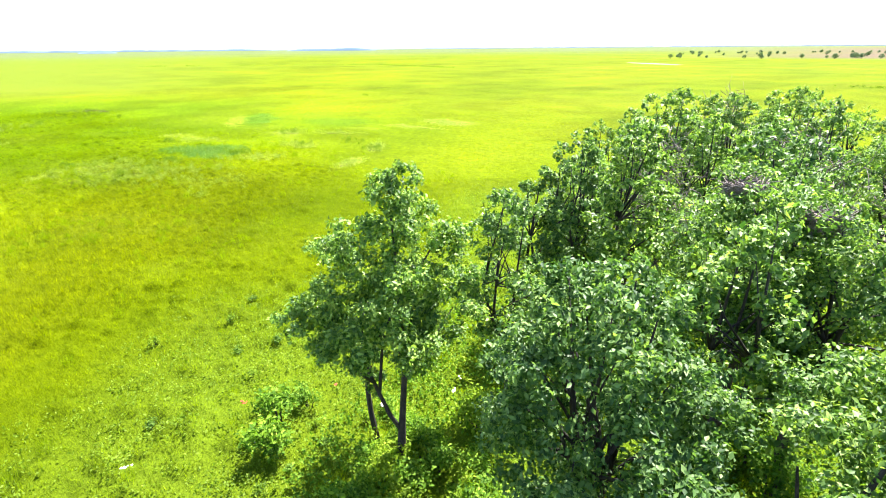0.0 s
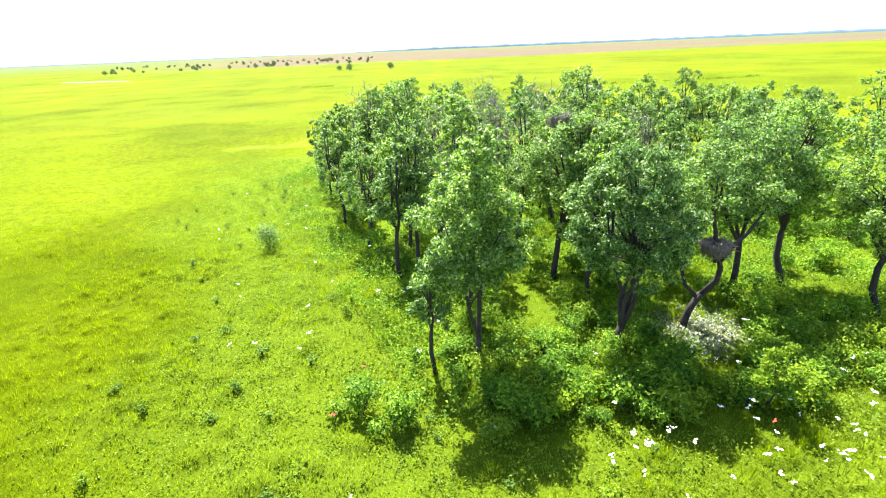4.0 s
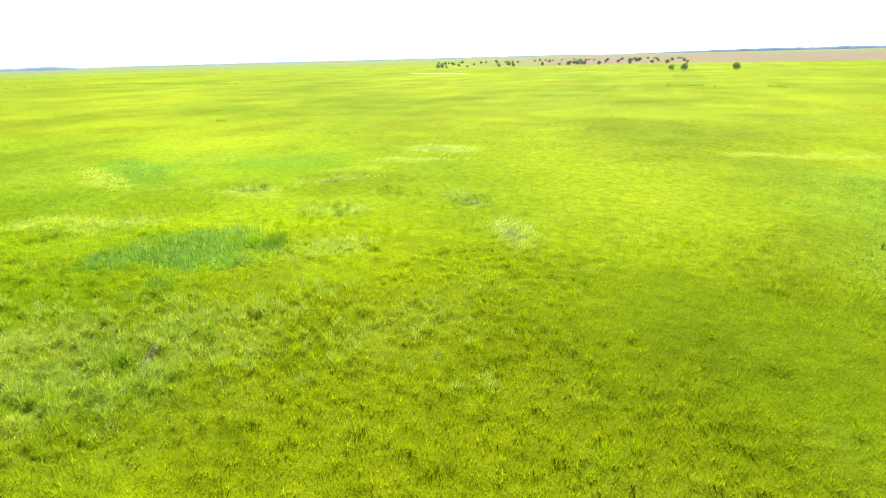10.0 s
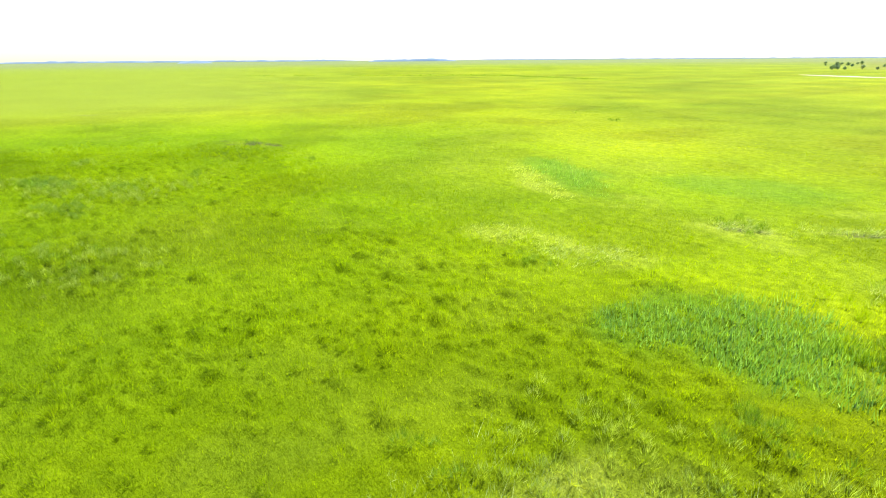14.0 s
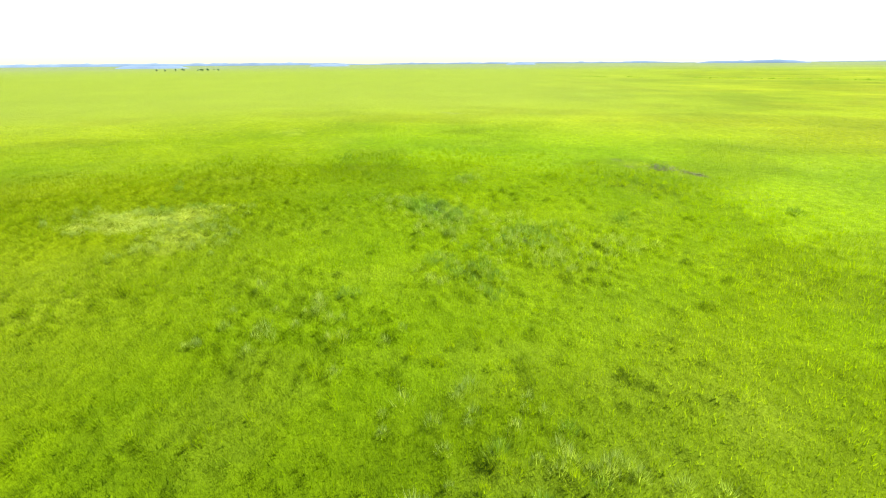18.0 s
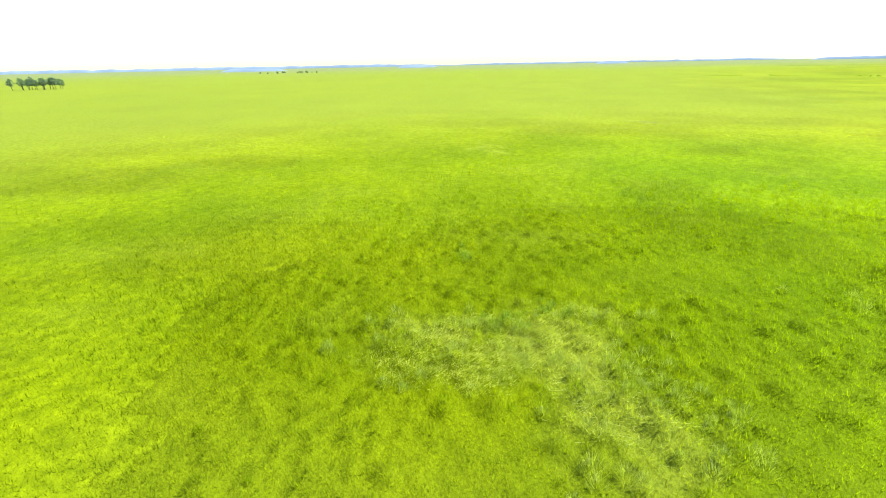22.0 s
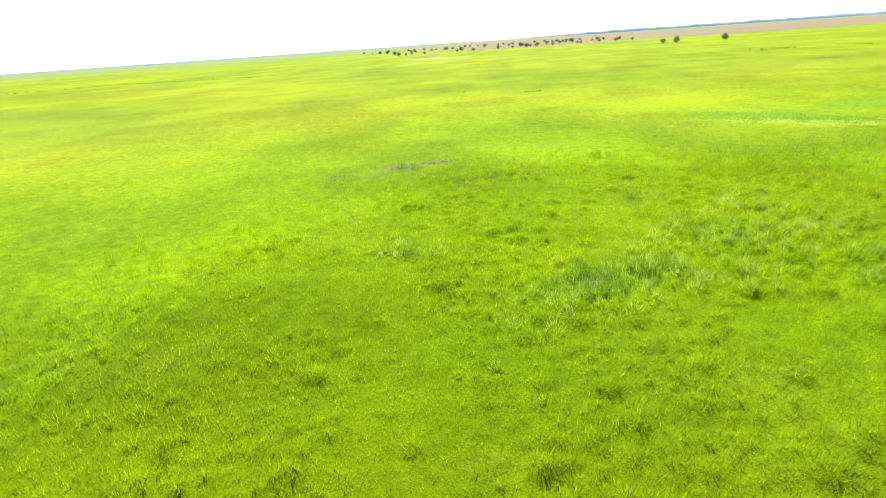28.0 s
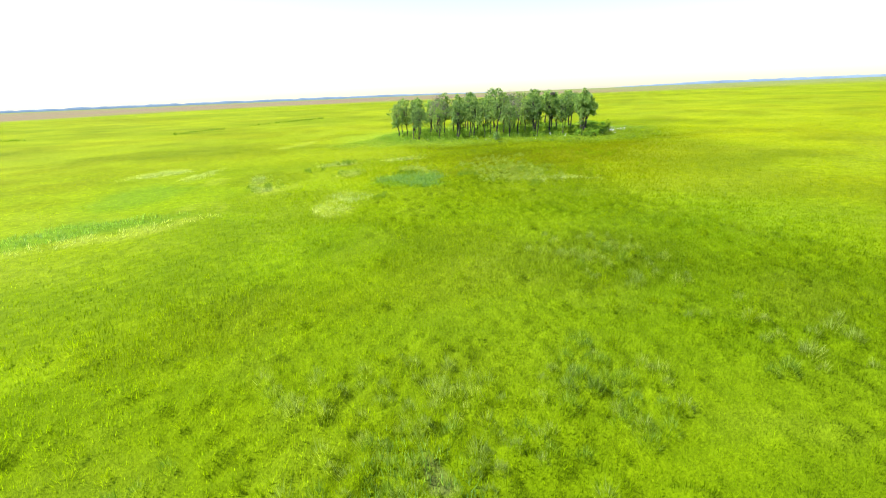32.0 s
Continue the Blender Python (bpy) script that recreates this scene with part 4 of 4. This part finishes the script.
def tussocks(name, rows, blade_n, tall, mat, label, category, wide=0.014):
    """Round tufts of blades that spread from one foot."""
    at = np.repeat(np.array(rows), blade_n, 0)
    n = len(at)
    way, out = rng.random(n) * 2 * math.pi, rng.random(n) ** 0.55
    far = out * at[:, 2]
    x, y = at[:, 0] + np.cos(way) * far * 0.75, at[:, 1] + np.sin(way) * far * 0.75
    dome = tall * at[:, 2] * 0.75 * (1 - out**2)
    h = tall * at[:, 2] * (0.3 + 0.45 * rng.random(n))
    v, f = blades(x, y, h, wide * (0.7 + 0.6 * rng.random(n)), np.full(n, 0.15), 0.7 * turf(at[:, 0], at[:, 1]) + dome)
    v[2::3, 0] += np.cos(way) * out * h * 0.7
    v[2::3, 1] += np.sin(way) * out * h * 0.7
    swell = np.column_stack([np.cos(way) * far / at[:, 2], np.sin(way) * far / at[:, 2], np.ones(n)])
    swell /= np.linalg.norm(swell, axis=1, keepdims=True)
    return tagged(new(name, make_mesh(name, v, f, mat, False, {"swell": np.repeat(swell, 3, 0)})), label, category, kind="stuff")


def scattered(n, x0, x1, y0, y1, chance):
    """Places in a rectangle, kept by a chance worked out from where they lie."""
    at = np.stack([rng.uniform(x0, x1, n), rng.uniform(y0, y1, n)], 1)
    return at[rng.random(n) < chance(at[:, 0], at[:, 1])]


# dark sedge in the damp spots: x, y, spread, how many
DAMP = [(-104, 7, 1.2, 26), (-101.8, 8.3, 1.0, 18), (-97.5, 12.6, 1.3, 22), (-92.5, 8, 1.5, 14), (-90, 9, 1.3, 10), (-114, 10, 1.0, 12), (-99.9, 19, 0.5, 7), (-101.2, 31.8, 0.5, 5), (-103.6, -12.4, 0.7, 9), (-105, -10.5, 0.6, 6),
        (-48.6, 26, 1.1, 18), (-48.2, 33.8, 0.9, 14), (-48.3, 41.8, 1.1, 14), (-45.1, 20.1, 0.5, 8), (-43.4, 22.9, 0.9, 14), (-63.3, 29.9, 0.7, 8), (-59.6, 45.8, 1.3, 10), (-45.7, 48.7, 1.2, 8), (-39.4, 47.4, 1.3, 14), (-91.3, 8.6, 0.9, 10),
        (-105.3, 6, 1.0, 10), (-77.3, 8.7, 1.4, 8), (-126, -2.2, 0.8, 6), (-112, -14.9, 0.6, 5), (-118.2, 29.8, 1.4, 8), (-89.1, 2.7, 0.5, 4), (-54, 17, 1.2, 5)]
pick = np.concatenate([np.array([x, y]) + rng.normal(size=(n, 2)) * [spread, 0.6 * spread] for x, y, spread, n in DAMP])
tussocks("sedge_tussocks", np.column_stack([pick, 0.2 + 0.22 * rng.random(len(pick))]), 110, 1.5, M_sedge, "dark green sedge tussocks in damp ground", "sedge")
pick = scattered(13000, -125, -25, -25, 52, lambda x, y: 0.85 * rough_ground(x, y))
tussocks("grey_green_tussocks", np.column_stack([pick, 0.18 + 0.24 * rng.random(len(pick))]), 90, 1.5, M_rough, "grey-green grass tussocks on rough ground", "grass")
pick = scattered(26000, -130, 20, -30, 45, lambda x, y: (0.03 + 0.5 * smooth(0.5, 0.68, fbm(x, y, 7, 123, 3)) * (0.3 + 0.7 * smooth(0.45, 0.6, fbm(x, y, 1.6, 125, 2)))) * smooth(24, 10, spine_distance(x, y)))
tussocks("bright_tussocks", np.column_stack([pick, 0.15 + 0.27 * rng.random(len(pick)) ** 1.5]), 90, 1.6, M_tuft, "bright yellow-green tussocks of soft grass", "grass")

# low dark rows of sedge along far ditches, each a line of corners
DITCHES = [((-452, 117), (-419, 155), (-386, 186), (-365, 219), (-321, 250), (-228, 240)), ((-29, 205), (0, 203), (12, 194)), ((22, 146), (70, 151), (131, 148)), ((-135, 98), (-118, 95), (-103, 90))]
for line in DITCHES:
    p = np.array(line, float)
    away = np.hypot(p[:, 0] + 60, p[:, 1]).mean() / 200
    pick = np.concatenate([a + (b - a) * rng.random((int(np.hypot(*(b - a)) * 1.4), 1)) for a, b in zip(p, p[1:])])
    pick = pick[rng.random(len(pick)) < smooth(0.35, 0.6, fbm(pick[:, 0], pick[:, 1], 14, 151, 2))]
    pick = pick + rng.normal(size=pick.shape) * 0.5
    tussocks("sedge_row", np.column_stack([pick, (0.3 + 0.35 * rng.random(len(pick))) * min(1.6, away + 0.4)]), 22, 0.9, M_sedge, "dark sedge growing along a far ditch", "sedge", 0.1)


def flower_meshes(seed, mat):
    """A thin leaning stem and a flat head of small domed florets."""
    r = np.random.default_rng(seed)
    tip = Vector((r.normal() * 0.05, r.normal() * 0.05, 0.75))
    stem = Tubes().add([(0, 0, -0.05), tip * 0.5 + Vector((0.02, 0, 0)), tip], [0.008, 0.007, 0.005], 4).mesh("stem", M_shrub)
    v, f = [], []
    for k in range(9):
        cx, cy, cz = tip.x + r.normal() * 0.05, tip.y + r.normal() * 0.05, tip.z + r.normal() * 0.02
        rad, at = 0.02 + 0.02 * r.random(), len(v)
        v += [(cx, cy, cz + 0.018)] + [(cx + rad * math.cos(a), cy + rad * math.sin(a), cz) for a in np.linspace(0, 2 * math.pi, 7)[:6]]
        f += [(at, at + 1 + a, at + 1 + (a + 1) % 6) for a in range(6)]
    return stem, make_mesh("flower_head", np.array(v), np.array(f), mat)


def flowers(name, xy, mat, label, group):
    kinds_of = [flower_meshes(900 + n, mat) for n in range(4)]
    for n, (x, y) in enumerate(xy):
        ob = new(name)
        ob.matrix_basis = pose(x, y, float(rise(np.array(x), np.array(y))), 0, 0, 77 * n) @ Matrix.Scale(0.7 + 0.5 * rng.random(), 4)
        part("stem", kinds_of[n % 4][0], ob)
        part("flower_head", kinds_of[n % 4][1], ob)
        tagged(ob, label, "flower", group)


fl = np.stack([rng.uniform(-12, 24, 1100), rng.uniform(6, 58, 1100)], 1)
d = edge_distance(fl[:, 0], fl[:, 1], GROVE)
fl = fl[(d > -2) & (d < 9) & (rng.random(len(fl)) < smooth(40, 20, fl[:, 1]) * 0.14 + 0.15 * smooth(0.6, 0.75, fbm(fl[:, 0], fl[:, 1], 5, 99)))]
fl = np.concatenate([fl, np.stack([rng.uniform(7.5, 19, 45), rng.uniform(9, 13.8, 45)], 1), np.stack([rng.uniform(-3, 4, 8), rng.uniform(20, 32, 8)], 1)])
flowers("white_flower", fl, M_petal, "white umbel flower on a thin green stem", "white flowers along the grove")
flowers("red_flower", np.array([(1.2, 17.6), (0.2, 14.6), (14.0, 11.8), (16.4, 15.0)]), M_poppy, "small red flower among the meadow herbs", "red flowers near the grove")

WEED = [bush_meshes(620 + n, 0.5, 0.3, 150, 0.1, (M_weed, M_leaf_light, M_weed)[n]) for n in range(3)]
r = random.Random(21)
made = 0
for _ in range(3000):
    x, y = r.uniform(-16, 24), r.uniform(6, 52)
    d = float(edge_distance([x], [y], GROVE)[0])
    if made >= 65 or not 1 < d < 13 or r.random() > 1.1 - d / 14:
        continue
    ob = new("weed")
    ob.matrix_basis = pose(x, y, float(rise(np.array(x), np.array(y))) + 0.5 * float(turf(x, y)[0]), 0, 0, r.uniform(0, 360)) @ Matrix.Scale(r.uniform(0.5, 1.0), 4)
    me = WEED[made % 3]
    for stem in me[0]:
        part("stem", stem, ob)
    part("foliage", me[1], ob)
    tagged(ob, ("bushy grey-green weed in the meadow", "bright green leafy weed in the meadow", "grey-green leafy weed in the meadow")[made % 3], "weed", "weeds near the grove")
    made += 1

# ---- far trees ----
FAR = [tree_meshes(700 + n, 5.2, 1.5, 3.1, 14, 900, 0.5, 3, 0.1, 0.2, M_far, sprays=0, branched=False) for n in range(3)]
CLUMP = [tree_meshes(710 + n, 9.0, 3.4, 3.0, 16, 1100, 0.5, 3, 0.15, 0.2, M_far, sprays=0, branched=False) for n in range(3)]
r = random.Random(9)


def far_tree(x, y, s, group, some=FAR):
    return tree("tree", some[r.randrange(3)], x, y, r.uniform(0, 360), s, "distant round-crowned green tree on the plain", group)


for x, y, s in ((16, 362, 0.85), (-11, 370, 0.85), (-18, 376, 0.65)):
    far_tree(x, y, s, "scattered trees on the plain")
for n in range(85):
    a = radians(r.uniform(-1.5, 23))
    d = r.uniform(560, 1000)
    far_tree(-d * math.sin(a) - 12, d * math.cos(a) + 4, r.uniform(0.5, 0.95), "scattered trees on the plain")
for n in range(12):
    far_tree(-992 + r.uniform(-40, 40), -367 + r.uniform(-60, 60), r.uniform(0.5, 0.8), "distant clump of trees")
for n in range(17):
    far_tree(-387 + (n - 8) * 0.95 + r.uniform(-4, 4), -291 - (n - 8) * 1.0 + r.uniform(-4, 4), r.uniform(0.66, 0.86), "distant clump of trees", CLUMP)


def treeline(az0, az1, dist, tall, seed, label):
    """A far belt of forest with an uneven top: a thick band that follows a circle."""
    r = np.random.default_rng(seed)
    n = max(12, int((az1 - az0) * 8))
    az = np.radians(np.linspace(az0, az1, n))
    h = tall * (0.55 + 0.6 * fbm(np.arange(n), np.arange(n) * 0.3, 6, seed)) * np.minimum(1, 6 * np.minimum(np.linspace(0, 1, n), np.linspace(1, 0, n)) + 0.2)
    v = []
    for dd, zz in ((dist, 0 * h - 1), (dist + 6, h * 0.8), (dist + 18, h), (dist + 60, h * 0.9), (dist + 70, 0 * h - 1)):
        v.append(np.stack([-np.sin(az) * dd - 50, np.cos(az) * dd, zz], 1))
    v = np.concatenate(v)
    i, k = np.meshgrid(np.arange(n - 1), np.arange(4))
    a = (k * n + i).ravel()
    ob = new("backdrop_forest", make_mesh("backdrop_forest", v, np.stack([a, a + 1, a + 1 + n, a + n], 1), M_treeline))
    return tagged(ob, label, "forest", kind="structure")


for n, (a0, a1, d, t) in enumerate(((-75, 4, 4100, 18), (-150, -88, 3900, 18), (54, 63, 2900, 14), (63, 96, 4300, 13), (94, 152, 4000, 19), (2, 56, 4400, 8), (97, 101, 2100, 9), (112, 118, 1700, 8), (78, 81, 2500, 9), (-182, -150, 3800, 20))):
    treeline(a0, a1, d, t, 20 + n, "low dark forest belt along the horizon with a bluish haze glow")


def bare_strip(x, y, half, wide, turn):
    """A ragged strip of bare pinkish soil, domed a little above the plain."""
    a = np.linspace(0, 2 * math.pi, 49)[:48]
    k = 1 + 0.35 * (fbm(np.cos(a) * 40, np.sin(a) * 40, 18, 161, 2) - 0.5)
    ring = np.stack([np.cos(a) * half * k, np.sin(a) * wide * k, np.full(48, -0.05)], 1)
    v = np.concatenate([ring, ring * [0.9, 0.8, 0] + [0, 0, 0.12], [[0, 0, 0.16]]])
    f = [(n, (n + 1) % 48, 48 + (n + 1) % 48, 48 + n) for n in range(48)] + [(48 + n, 48 + (n + 1) % 48, 96) for n in range(48)]
    ob = new("bare_ground", make_mesh("bare_ground", v, f, M_bare, True))
    ob.matrix_basis = pose(x, y, 0, 0, 0, turn)
    return tagged(ob, "bare pinkish strip of soil on the plain", "ground", kind="structure")


M_bare = flat_material("bare_soil", (0.21, 0.165, 0.15), 0.95, 0.3, 0.3)
bare_strip(-174, 379, 33, 5, -28)
